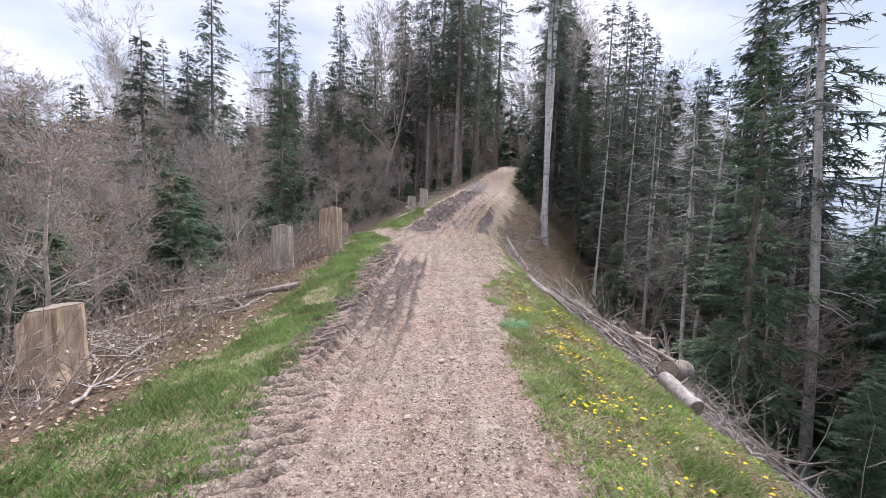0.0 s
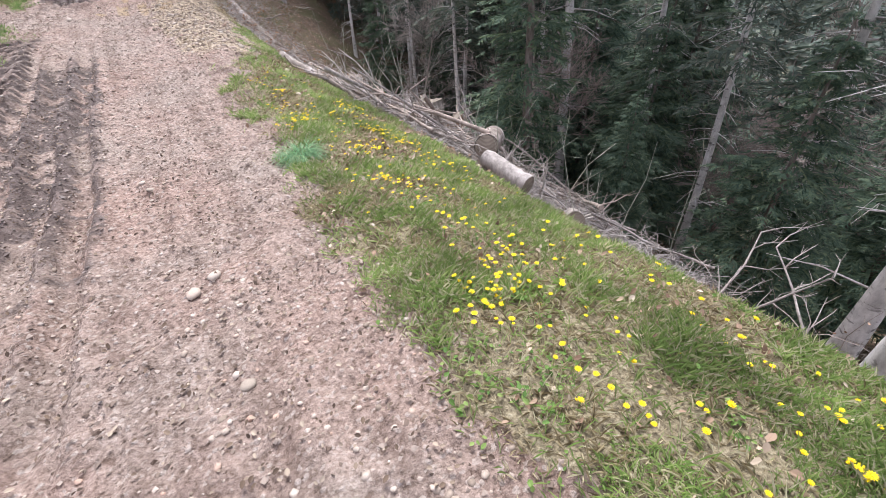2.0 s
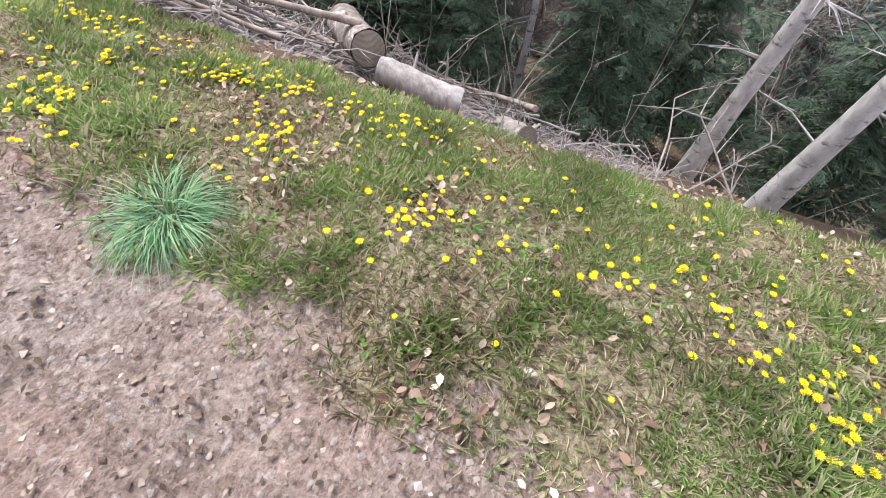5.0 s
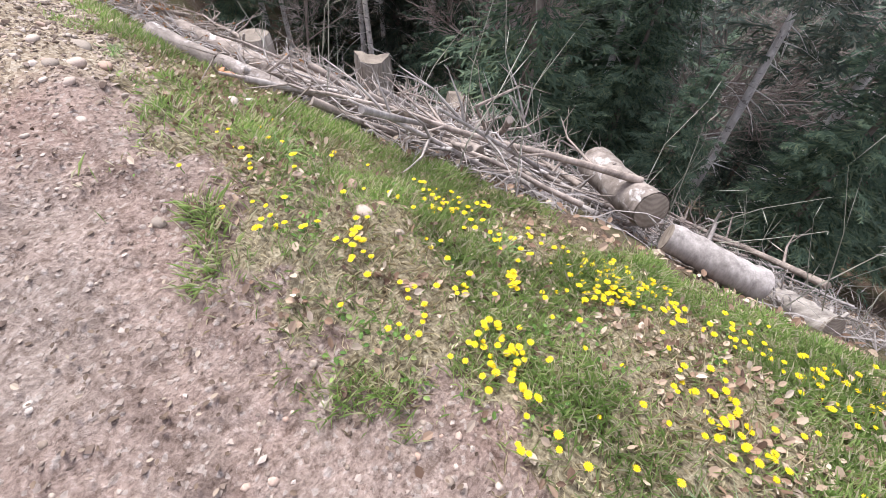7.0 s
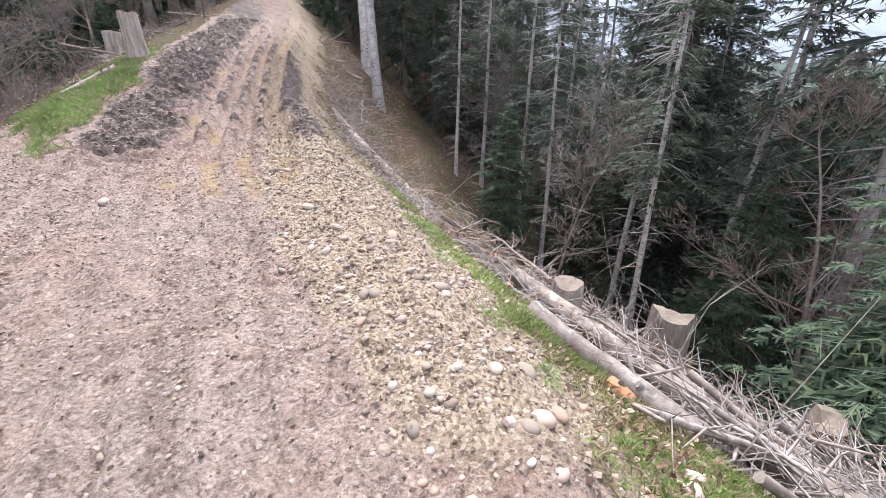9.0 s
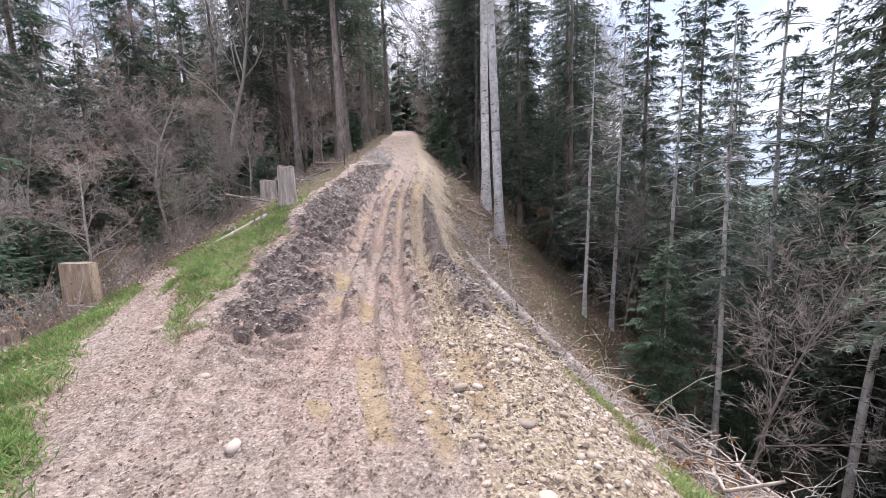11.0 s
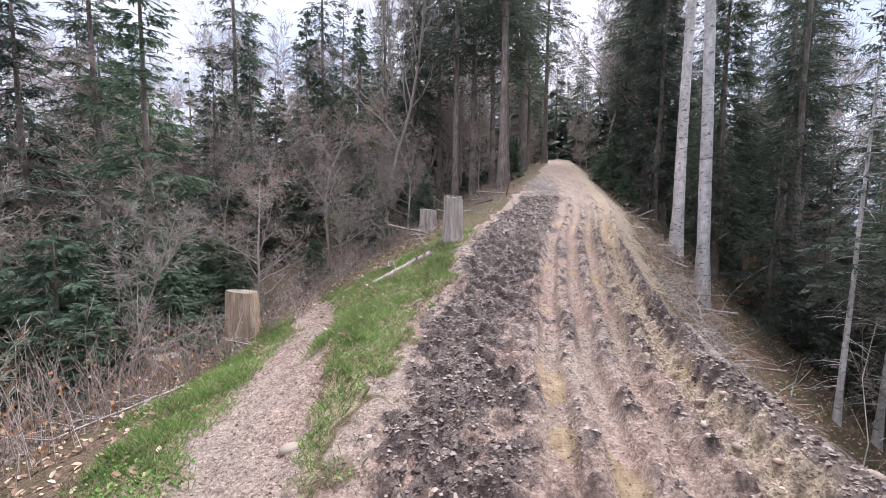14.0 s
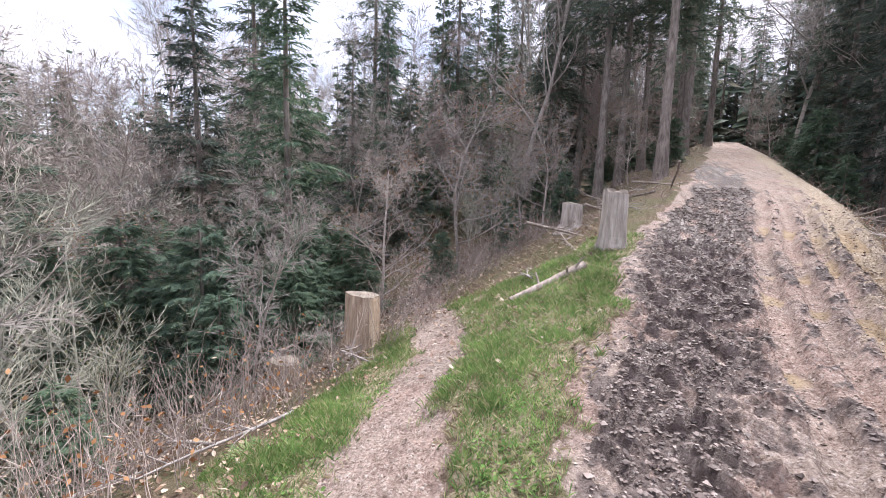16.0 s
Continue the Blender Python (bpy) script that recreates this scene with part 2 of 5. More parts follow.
oc_ = mixed(M_COBBLE, 0.7, oc_, ramp(M_COBBLE, noise_node(M_COBBLE, 60, 4, coords(M_COBBLE)), (0.35, (0.65, 0.62, 0.6)), (0.65, (1.1, 1.1, 1.1))), "MULTIPLY")
ol_.new(oc_, ob_.inputs["Base Color"])
M_CHIP, hn, hl, hb = material("gravel_chips", 0.9, 0.2)
hl.new(ramp(M_CHIP, island(M_CHIP), (0, (0.10, 0.07, 0.055)), (0.5, (0.21, 0.165, 0.138)), (0.93, (0.36, 0.30, 0.26)), (1, (0.46, 0.40, 0.36))), hb.inputs["Base Color"])
M_CLOD, kn, kl, kb = material("wet_mud_clods", 0.6, 0.4)
kl.new(ramp(M_CLOD, island(M_CLOD), (0, (0.065, 0.048, 0.043)), (0.6, (0.14, 0.108, 0.098)), (1, (0.31, 0.25, 0.225))), kb.inputs["Base Color"])
M_FUNGUS, fn_, fl_, fb_ = material("orange_bracket_fungus", 0.6, 0.3)
fl_.new(ramp(M_FUNGUS, noise_node(M_FUNGUS, 9, 4, coords(M_FUNGUS)), (0.3, (0.45, 0.14, 0.07)), (0.7, (0.66, 0.30, 0.18))), fb_.inputs["Base Color"])
# distance haze mixed into the hills' blue-grey base colour
M_HILL, qn, ql, qb = material("hazed_wooded_hills", 1.0, 0.0)
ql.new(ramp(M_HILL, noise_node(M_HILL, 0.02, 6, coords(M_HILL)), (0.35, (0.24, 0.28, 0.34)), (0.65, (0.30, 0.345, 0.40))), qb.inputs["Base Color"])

# ---- the lie of the land ----



def lerp(y, *pairs):
    a, b = zip(*pairs)
    return np.interp(y, a, b)

def smooth(t):
    t = np.clip(t, 0, 1)
    return t * t * (3 - 2 * t)

def road_z(y):
    s = 0
    for o in (-1.2, -0.6, 0, 0.6, 1.2):
        s = s + lerp(np.asarray(y, float) + o, (-30, -1.5), (0, -0.03), (3, -0.11), (5, -0.13), (6.8, -0.10), (8.2, 0.11), (9.7, 0.32), (10.8, 0.46), (12.3, 0.57), (14, 0.74), (16, 0.94), (17, 0.97), (18.5, 1.10), (20.1, 1.32), (23, 1.92), (28, 2.85), (34, 3.9), (45, 5.9), (72, 9.9), (90, 11.0), (200, 11.0))
    return s / 5

def road_x(y):
    return lerp(y, (-30, 0), (0, -0.15), (8, -0.1), (14, 0.1), (18, 0.45), (23, 1.5), (30, 3.3), (45, 6.0), (60, 9.0), (75, 12.0), (120, 20.0))

def edge_r(y):
    return road_x(y) + lerp(y, (0, 1.25), (6, 1.2), (12, 1.3), (17, 1.2), (20, 1.0), (26, 1.05), (40, 0.95))

def edge_l(y):
    return road_x(y) - lerp(y, (0, 1.25), (4, 1.65), (9, 1.65), (13, 1.95), (16, 1.9), (18, 1.9), (20, 2.0), (23, 2.2), (30, 2.4), (42, 1.5))

def side_x(y):
    return lerp(y, (12, -1.0), (14.5, -1.75), (17, -2.6), (18.7, -3.1), (20.5, -3.35), (22.5, -4.2), (25.5, -5.9), (30, -7.6), (60, -14))

def ground(x, y):
    """Height of the ridge: a level road, a bank falling away to the right, a gentler dip to the left."""
    x, y = np.asarray(x, float), np.asarray(y, float)
    d = np.maximum(x - edge_r(y), 0)
    k = lerp(y, (5, 0.34), (7.5, 0.42), (10, 0.64), (12, 0.76), (14, 0.86), (20, 1.1), (27, 1.0), (31, 0.8), (45, 0.6))
    d1 = lerp(y, (5, 1.8), (10, 2.2), (20, 2.5), (40, 5))
    c = np.minimum(d, d1)
    soft = lerp(y, (8, 0.35), (10.5, 0.15), (18, 0.1))
    r = k * (c - soft * (1 - np.exp(-c / 0.5))) + 0.75 * np.clip(d - d1, 0, 8) + 0.42 * np.clip(d - d1 - 8, 0, 30)
    e = np.maximum(edge_l(y) - x, 0)
    k = lerp(y, (0, 0.10), (13, 0.12), (18, 0.38), (23, 0.5), (40, 0.4))
    l = 0.16 * np.minimum(e, 1.0) + k * np.clip(e - 1.0, 0, 2.5) + 0.42 * np.clip(e - 3.5, 0, 4.5) + 0.15 * np.clip(e - 8, 0, 15)
    return road_z(y) - r - l


def vnoise(x, y, seed=0):
    """Smooth value noise in 0..1, one cell a metre."""
    ix, iy = np.floor(x).astype(np.int64), np.floor(y).astype(np.int64)
    fx, fy = smooth(x - ix), smooth(y - iy)

    def corner(a, b):
        h = (a * 374761393 + b * 668265263 + seed * 2147483647) & 0xFFFFFFFF
        h = ((h ^ (h >> 13)) * 1274126177) & 0xFFFFFFFF
        return ((h ^ (h >> 16)) & 0xFFFF) / 65535.0

    return (corner(ix, iy) * (1 - fx) + corner(ix + 1, iy) * fx) * (1 - fy) + (corner(ix, iy + 1) * (1 - fx) + corner(ix + 1, iy + 1) * fx) * fy


def fbm(x, y, size, seed=0, octaves=3):
    out, amp, tot = 0, 1.0, 0.0
    for o in range(octaves):
        c, s = math.cos(0.6 + 1.1 * o), math.sin(0.6 + 1.1 * o)
        out = out + amp * (vnoise((c * x - s * y) / size * 2**o + 7.3 * o, (s * x + c * y) / size * 2**o - 3.1 * o, seed + o) - 0.5)
        tot += amp
        amp *= 0.55
    return out / tot


def band(v, a, b, soft):
    return smooth((v - a) / soft + 0.5) * smooth((b - v) / soft + 0.5)


def lug_phase(x, y):
    """The slanted bars of the tyre track on the near road, 0 in the gaps to 1 on the bars."""
    u = x - road_x(y)
    ph = (y - 0.7 * u) / 0.215 + 1.2 * fbm(x, y, 1.5, 9)
    return smooth(1.5 * np.sin(2 * np.pi * ph) + 0.65)


def lug_area(x, y):
    u = x - road_x(y) + 0.15 * fbm(x, y, 0.9, 10)
    deep = band(u, -1.82, -1.22, 0.12) * band(y, 4.3, 12.5, 1.2)
    faint = 0.42 * band(u, -1.75, -0.85, 0.2) * band(y, 1.2, 5.2, 1.0)
    return np.maximum(deep, faint) * (0.6 + 0.4 * smooth(fbm(x, y, 1.0, 8) * 4 + fbm(x, y, 0.14, 24, 2) * 2 + 0.8))


def lanes(x, y, dirs):
    """Wheel lanes that wander a little along the road."""
    u = x - road_x(y) + 0.22 * fbm(x, y, 2.6, 15)
    out = 0
    for c, w in dirs:
        out = np.maximum(out, band(u, c - w / 2, c + w / 2, 0.11))
    return out


NEAR_RUTS = ((-1.12, 0.20), (-0.82, 0.22), (-0.50, 0.16))
FAR_RUTS = ((-0.44, 0.24), (-0.02, 0.20), (0.36, 0.17), (0.80, 0.30))


def zones(x, y):
    """How far a place is road, gravel, churned wet mud with painted lug-gap shade, ochre clay or grass, 0 to 1 each."""
    x, y = np.asarray(x, float), np.asarray(y, float)
    u = x - road_x(y)
    wob = fbm(x, y, 0.8, 5) * 0.75 + fbm(x, y, 0.16, 6, 2) * 0.45
    clod = fbm(x, y, 0.34, 13, 4)
    el, er = edge_l(y), edge_r(y)
    road = band(x + wob, el, er + lerp(y, (8, -0.05), (11, 0.35), (14, 0.5), (20, 0.5), (30, 0.3)), 0.35)
    side = band(x + wob * 0.6, side_x(y) - 0.42, side_x(y) + 0.42, 0.3) * smooth((y - 12.5) / 1.5) * smooth((34 - y) / 6)
    road = np.maximum(road, side)
    grav = 0.8 * band(x + wob, er - 0.65, er + lerp(y, (9.5, 0.5), (11, 0.9)), 0.6) * smooth((y - 9.3) / 1.5) * (1 - 0.35 * smooth((y - 14) / 3)) * smooth((60 - y) / 20)
    # wet tyre mud, plus the shade of the lug gaps painted in as darker colour
    near = lug_area(x, y) * (1 - 0.66 * lug_phase(x, y))
    rut = band(u, -1.3, -0.32, 0.2) * band(y, 5.3, 10.4, 2.0) * (0.55 - 0.25 * lanes(x, y, NEAR_RUTS) + 0.5 * smooth(fbm(x, y, 0.7, 22) * 3 + fbm(x, y, 0.12, 23, 2) * 4 + 0.3))
    far = smooth((y - 14.2) / 2.5) * smooth((44 - y) / 12)
    churn = band(u + wob, lerp(y, (14, -1.5), (18, -1.75), (24, -2.1)), -0.60, 0.8) * far * smooth(clod * 2.2 + fbm(x, y, 0.13, 16, 3) * 2.5 + 0.95)
    ridge = (1 - lanes(x, y, FAR_RUTS)) * band(u + wob * 0.5, -0.6, 1.35, 0.3) * far * smooth(clod * 3 + fbm(x, y, 0.11, 16, 2) * 4 + 0.3) * 0.6
    rail = band(u + wob * 0.4, 0.95, 1.4, 0.3) * smooth((y - 14.6) / 1) * smooth((24 - y) / 3)
    wet_shade = np.maximum.reduce([1.45 * near, 1.0 * rut, churn, ridge, 0.7 * rail])
    och = lanes(x, y, FAR_RUTS) * smooth(fbm(x, y, 0.9, 44) * 5 - 0.1) * smooth((y - 12.5) / 2) * smooth((30 - y) / 8)
    gl_ = band(x + wob, el - lerp(y, (0, 1.5), (6, 1.1), (13, 1.3), (17, 0.7), (24, 0.9), (40, 0.4)), el + lerp(y, (13, 0.1), (15, -0.15), (24, -0.1)), 0.4) * smooth((26 - y) / 4)
    gl_ = np.maximum(gl_, band(x + wob, side_x(y) - 1.25, side_x(y) - 0.3, 0.3) * band(y, 13, 22, 2))
    gl_ = np.maximum(gl_, band(x + wob, side_x(y) + 0.45, el - 0.2, 0.3) * band(y, 16.8, 23, 1))
    gr_ = band(x + wob, er + lerp(y, (8, -0.15), (9.5, 0.15), (11, 0.75)), er + lerp(y, (0, 2.2), (4, 2.0), (8, 1.8), (10, 1.5), (13, 1.25), (18, 0.9)), 0.45) * smooth((24 - y) / 6)
    grass = np.maximum(gl_, gr_) * (1 - side)
    return road, grav, wet_shade, och, grass


def relief(x, y):
    """Ruts, tyre lugs, churned mud and lumps on top of the smooth land."""
    x, y = np.asarray(x, float), np.asarray(y, float)
    u = x - road_x(y)
    near = smooth((34 - y) / 8) * smooth((6 - np.abs(u)) / 2)
    clod = fbm(x, y, 0.34, 13, 4)
    h = 0.07 * fbm(x, y, 0.9, 1) + 0.065 * fbm(x, y, 0.26, 2) + 0.05 * fbm(x, y, 0.10, 3, 2) + 0.02 * fbm(x, y, 0.05, 4, 1)
    h = h + lug_area(x, y) * (0.12 * lug_phase(x, y) - 0.08)
    h = h + (0.11 * band(u, -1.35, -0.3, 0.3) * (0.45 - lanes(x, y, NEAR_RUTS))) * band(y, 4.0, 11, 2.5)
    far = smooth((y - 13.8) / 2.2) * smooth((36 - y) / 8)
    ch = band(u, lerp(y, (14, -1.5), (18, -1.75), (24, -2.1)), -0.60, 0.3) * far
    ph2 = (y + 0.5 * u) / 0.21 + 1.6 * fbm(x, y, 0.7, 12)
    h = h + ch * (0.085 * smooth(1.8 * np.sin(2 * np.pi * ph2) + 0.3) * smooth(fbm(x, y, 0.5, 14) * 4 + 0.7) + 0.24 * clod + 0.20 * fbm(x, y, 0.13, 16, 3) - 0.05)
    mid_ = band(u, -0.65, 1.1, 0.3) * far
    ln = lanes(x, y, FAR_RUTS)
    h = h + mid_ * (0.05 - 0.13 * ln + (1 - ln) * (0.13 * clod + 0.10 * fbm(x, y, 0.11, 16, 2)))
    ph3 = (y - 0.6 * np.abs(u - 0.8)) / 0.2
    h = h + 0.06 * band(u, 0.5, 1.1, 0.15) * far * smooth(2 * np.sin(2 * np.pi * ph3))
    h = h + band(u, 1.0, 1.45, 0.4) * band(y, 14.5, 20, 2) * (0.13 + 0.35 * clod)
    wild = 0.35 * fbm(x, y, 3.0, 17) * smooth((np.abs(u) - 2.2) / 1.5)
    road, grav, wet_shade, och, grass = zones(x, y)
    h = h + 0.05 * grass * (0.5 + fbm(x, y, 0.35, 18)) + 0.04 * grav * (0.5 + fbm(x, y, 0.12, 19))
    side = band(x, side_x(y) - 0.5, side_x(y) + 0.5, 0.5) * smooth((y - 13) / 2) * smooth((34 - y) / 6)
    return h * near - 0.06 * side + wild * (1 - near * 0.5)


def land(x, y):
    return ground(x, y) + relief(x, y)


# ---- mesh helpers ----


def arrays_to_mesh(name, verts, tris, mats=(), smooth_faces=False, idx=None):
    me = bpy.data.meshes.new(name)
    verts, tris = np.asarray(verts, np.float32), np.asarray(tris, np.int32)
    me.vertices.add(len(verts))
    me.vertices.foreach_set("co", verts.ravel())
    k = tris.shape[1]
    me.loops.add(tris.size)
    me.loops.foreach_set("vertex_index", tris.ravel())
    me.polygons.add(len(tris))
    me.polygons.foreach_set("loop_start", np.arange(0, tris.size, k, dtype=np.int32))
    me.polygons.foreach_set("use_smooth", np.full(len(tris), smooth_faces))
    for m in mats:
        me.materials.append(m)
    if idx is not None:
        me.polygons.foreach_set("material_index", np.asarray(idx, np.int32))
    me.update(calc_edges=True)
    me.validate()
    return me


class Acc:
    """Gathers pieces of geometry for one mesh."""

    def __init__(self):
        self.v, self.t, self.i, self.n = [], [], [], 0

    def add(self, v, t, mat=0):
        v, t = np.asarray(v, float).reshape(-1, 3), np.asarray(t, int).reshape(-1, 3)
        self.v.append(v)
        self.t.append(t + self.n)
        self.i.append(np.full(len(t), mat))
        self.n += len(v)

    def mesh(self, name, *mats, smooth_faces=False):
        return arrays_to_mesh(name, np.concatenate(self.v), np.concatenate(self.t), mats, smooth_faces, np.concatenate(self.i))


def tube(acc, pts, radii, sides=6, caps=True, mat=0, cap_mat=None, lump=0.0, rng=None):
    pts = np.asarray(pts, float)
    n = len(pts)
    tan = np.gradient(pts, axis=0)
    tan /= np.linalg.norm(tan, axis=1)[:, None] + 1e-9
    ref = np.array([0.0, 0.0, 1.0]) if abs(tan[0, 2]) < 0.9 else np.array([1.0, 0.0, 0.0])
    a = np.cross(tan, ref)
    a /= np.linalg.norm(a, axis=1)[:, None] + 1e-9
    b = np.cross(tan, a)
    ang = np.arange(sides) * 2 * np.pi / sides
    rad = np.asarray(radii, float)[:, None] * np.ones(sides)
    if lump and rng is not None:
        rad = rad * (1 + lump * rng.uniform(-1, 1, rad.shape))
    ring = pts[:, None] + rad[..., None] * (np.cos(ang)[None, :, None] * a[:, None] + np.sin(ang)[None, :, None] * b[:, None])
    v = ring.reshape(-1, 3)
    i = np.arange(n - 1)[:, None] * sides
    j = np.arange(sides)[None]
    k = (j + 1) % sides
    q = np.stack([i + j, i + k, i + sides + k, i + sides + j], -1).reshape(-1, 4)
    acc.add(v, np.concatenate([q[:, [0, 2, 1]], q[:, [0, 3, 2]]]), mat)
    if caps:
        for o, c, flip in ((0, pts[0], 1), ((n - 1) * sides, pts[-1], 0)):
            vv = np.concatenate([v[o : o + sides], [c]])
            s = np.arange(sides)
            t = np.stack([s, (s + 1) % sides, np.full(sides, sides)], 1)
            acc.add(vv, t if flip else t[:, ::-1], mat if cap_mat is None else cap_mat)


def blades(acc, base, way, length, width, side, sag=0.0, mat=0):
    """Many pointed flat blades: base and unit direction, half width along side."""
    base, way, side = (np.asarray(v, float) for v in (base, way, side))
    L, W = np.asarray(length, float)[:, None], np.asarray(width, float)[:, None]
    down = np.array([0, 0, -1.0])
    mid = base + way * L * 0.45
    tip = base + way * L + down * L * sag
    n = len(base)
    v = np.stack([base, mid + side * W, tip, mid - side * W], 1).reshape(-1, 3)
    o = np.arange(n)[:, None] * 4
    acc.add(v, np.concatenate([o + [0, 1, 2], o + [0, 2, 3]]), mat)


def sprays(acc, base, way, length, width, side, sag=0.1, pairs=3, mat=0):
    """Needle-clad twigs: a thin spine with pairs of slanting side shoots."""
    L = np.asarray(length, float)
    blades(acc, base, way, L, np.asarray(width) * 0.32, side, sag, mat)
    for k in range(pairs):
        t = (k + 0.6) / (pairs + 0.4)
        p = base + way * (L * t)[:, None] + np.array([0, 0, -1.0]) * (L * sag * t * t)[:, None]
        ln = L * (0.62 - 0.38 * t)
        for sg in (-1, 1):
            w = unit(way * 0.8 + side * sg * 0.75 + np.array([0, 0, -0.12]))
            n = len(p)
            s = unit(np.cross(w, np.cross(way, side)))
            wd = (np.asarray(width) * 0.30)[:, None]
            v = np.stack([p - way * wd, p + w * ln[:, None], p + way * wd * 1.5], 1).reshape(-1, 3)
            o = np.arange(n)[:, None] * 3
            acc.add(v, o + [0, 1, 2], mat)


def unit(v):
    return v / (np.linalg.norm(v, axis=-1, keepdims=True) + 1e-9)


def part(name, me, parent, label="", m=None):
    ob = new(name, me)
    ob.parent = parent
    if m is not None:
        ob.matrix_basis = m
    return tagged(ob, label=label)


def thing(name, label, category, group="", m=None, data=None):
    ob = tagged(new(name, data), label, category, group)
    if m is not None:
        ob.matrix_basis = m
    return ob


# ---- ground: one sheet out to the horizon ----
def spaced(a, b, step, out, grow):
    core = list(np.arange(a, b, step))
    s, lo, hi = step, [], []
    x = a
    while x > -out:
        s *= grow
        x -= s
        lo.append(x)
    s, x = step, core[-1]
    while x < out:
        s *= grow
        x += s
        hi.append(x)
    return np.array(lo[::-1] + core + hi)


gx, gy = spaced(-2.6, 2.8, 0.025, 900, 1.075), spaced(1.6, 23.0, 0.031, 900, 1.06)
GX, GY = np.meshgrid(gx, gy)
GZ = land(GX, GY)
far_fade = smooth((np.hypot(GX, GY - 20) - 90) / 200)
GZ = GZ * (1 - far_fade) - 14 * far_fade
nx, ny = len(gx), len(gy)


def land_z(x, y):
    """Height of the finished sheet at one place."""
    i, j = int(np.clip(np.searchsorted(gx, x) - 1, 0, nx - 2)), int(np.clip(np.searchsorted(gy, y) - 1, 0, ny - 2))
    s, t = (x - gx[i]) / (gx[i + 1] - gx[i]), (y - gy[j]) / (gy[j + 1] - gy[j])
    return float((GZ[j, i] * (1 - s) + GZ[j, i + 1] * s) * (1 - t) + (GZ[j + 1, i] * (1 - s) + GZ[j + 1, i + 1] * s) * t)



ii = (np.arange(ny - 1)[:, None] * nx + np.arange(nx - 1)[None]).ravel()
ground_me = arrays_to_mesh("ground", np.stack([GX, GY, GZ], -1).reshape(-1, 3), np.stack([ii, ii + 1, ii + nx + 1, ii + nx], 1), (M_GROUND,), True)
for name, val in zip(("road", "gravel", "wet_shade", "ochre", "grass", "woods"), (*zones(GX, GY), smooth((np.hypot(GX, GY - 20) - 55) / 60))):
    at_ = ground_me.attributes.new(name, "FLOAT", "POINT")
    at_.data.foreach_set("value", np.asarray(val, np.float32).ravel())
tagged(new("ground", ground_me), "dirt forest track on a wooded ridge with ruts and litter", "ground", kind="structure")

# distant hills all round, beyond the valley, their haze held in the colour
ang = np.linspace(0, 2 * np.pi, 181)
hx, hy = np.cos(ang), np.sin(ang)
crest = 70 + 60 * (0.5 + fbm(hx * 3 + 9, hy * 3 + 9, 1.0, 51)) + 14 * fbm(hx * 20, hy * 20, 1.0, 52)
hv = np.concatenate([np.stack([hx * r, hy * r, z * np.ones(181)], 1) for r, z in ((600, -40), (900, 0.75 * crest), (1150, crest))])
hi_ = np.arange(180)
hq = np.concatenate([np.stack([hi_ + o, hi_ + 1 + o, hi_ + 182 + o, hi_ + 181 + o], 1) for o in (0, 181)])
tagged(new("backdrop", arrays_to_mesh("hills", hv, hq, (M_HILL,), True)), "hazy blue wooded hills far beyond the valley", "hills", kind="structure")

# ---- trees ----


def trunk_mesh(name, h, r0, r1, seed, mat, lean=0.0, sides=9, stubs=0, stub_len=0.6, stub_from=0.1):
    rng = np.random.default_rng(seed)
    acc = Acc()
    n = 12
    s = np.linspace(0, 1, n)
    wob = np.cumsum(rng.normal(0, 0.012 * h / n, (n, 2)), 0)
    pts = np.stack([wob[:, 0] + lean * h * s, wob[:, 1], h * s - 0.25 * (s == 0)], 1)
    rad = r0 + (r1 - r0) * s
    rad[0] *= 1.5
    rad[1] *= 1.02
    tube(acc, pts, rad, sides, lump=0.05, rng=rng)
    for _ in range(stubs):
        t = rng.uniform(stub_from, 0.92)
        p = np.array([np.interp(t, s, pts[:, k]) for k in range(3)])
        a = rng.uniform(0, 2 * np.pi)
        L = stub_len * rng.uniform(0.4, 1.3)
        d = np.array([np.cos(a), np.sin(a), rng.uniform(-0.35, 0.2)])
        q = p + d * L * 0.5 + [0, 0, -0.04 * L]
        e = p + d * L + [0, 0, -0.22 * L]
        tube(acc, [p, q, e], [0.018 + 0.004 * L, 0.012, 0.004], 3, False)
        for k in range(3):
            w = p + d * L * rng.uniform(0.35, 0.9)
            g = unit(d + rng.normal(0, 0.6, 3)) * L * rng.uniform(0.2, 0.45)
            tube(acc, [w, w + g + [0, 0, -0.05]], [0.006, 0.002], 3, False)
    return acc.mesh(name, mat, smooth_faces=True)


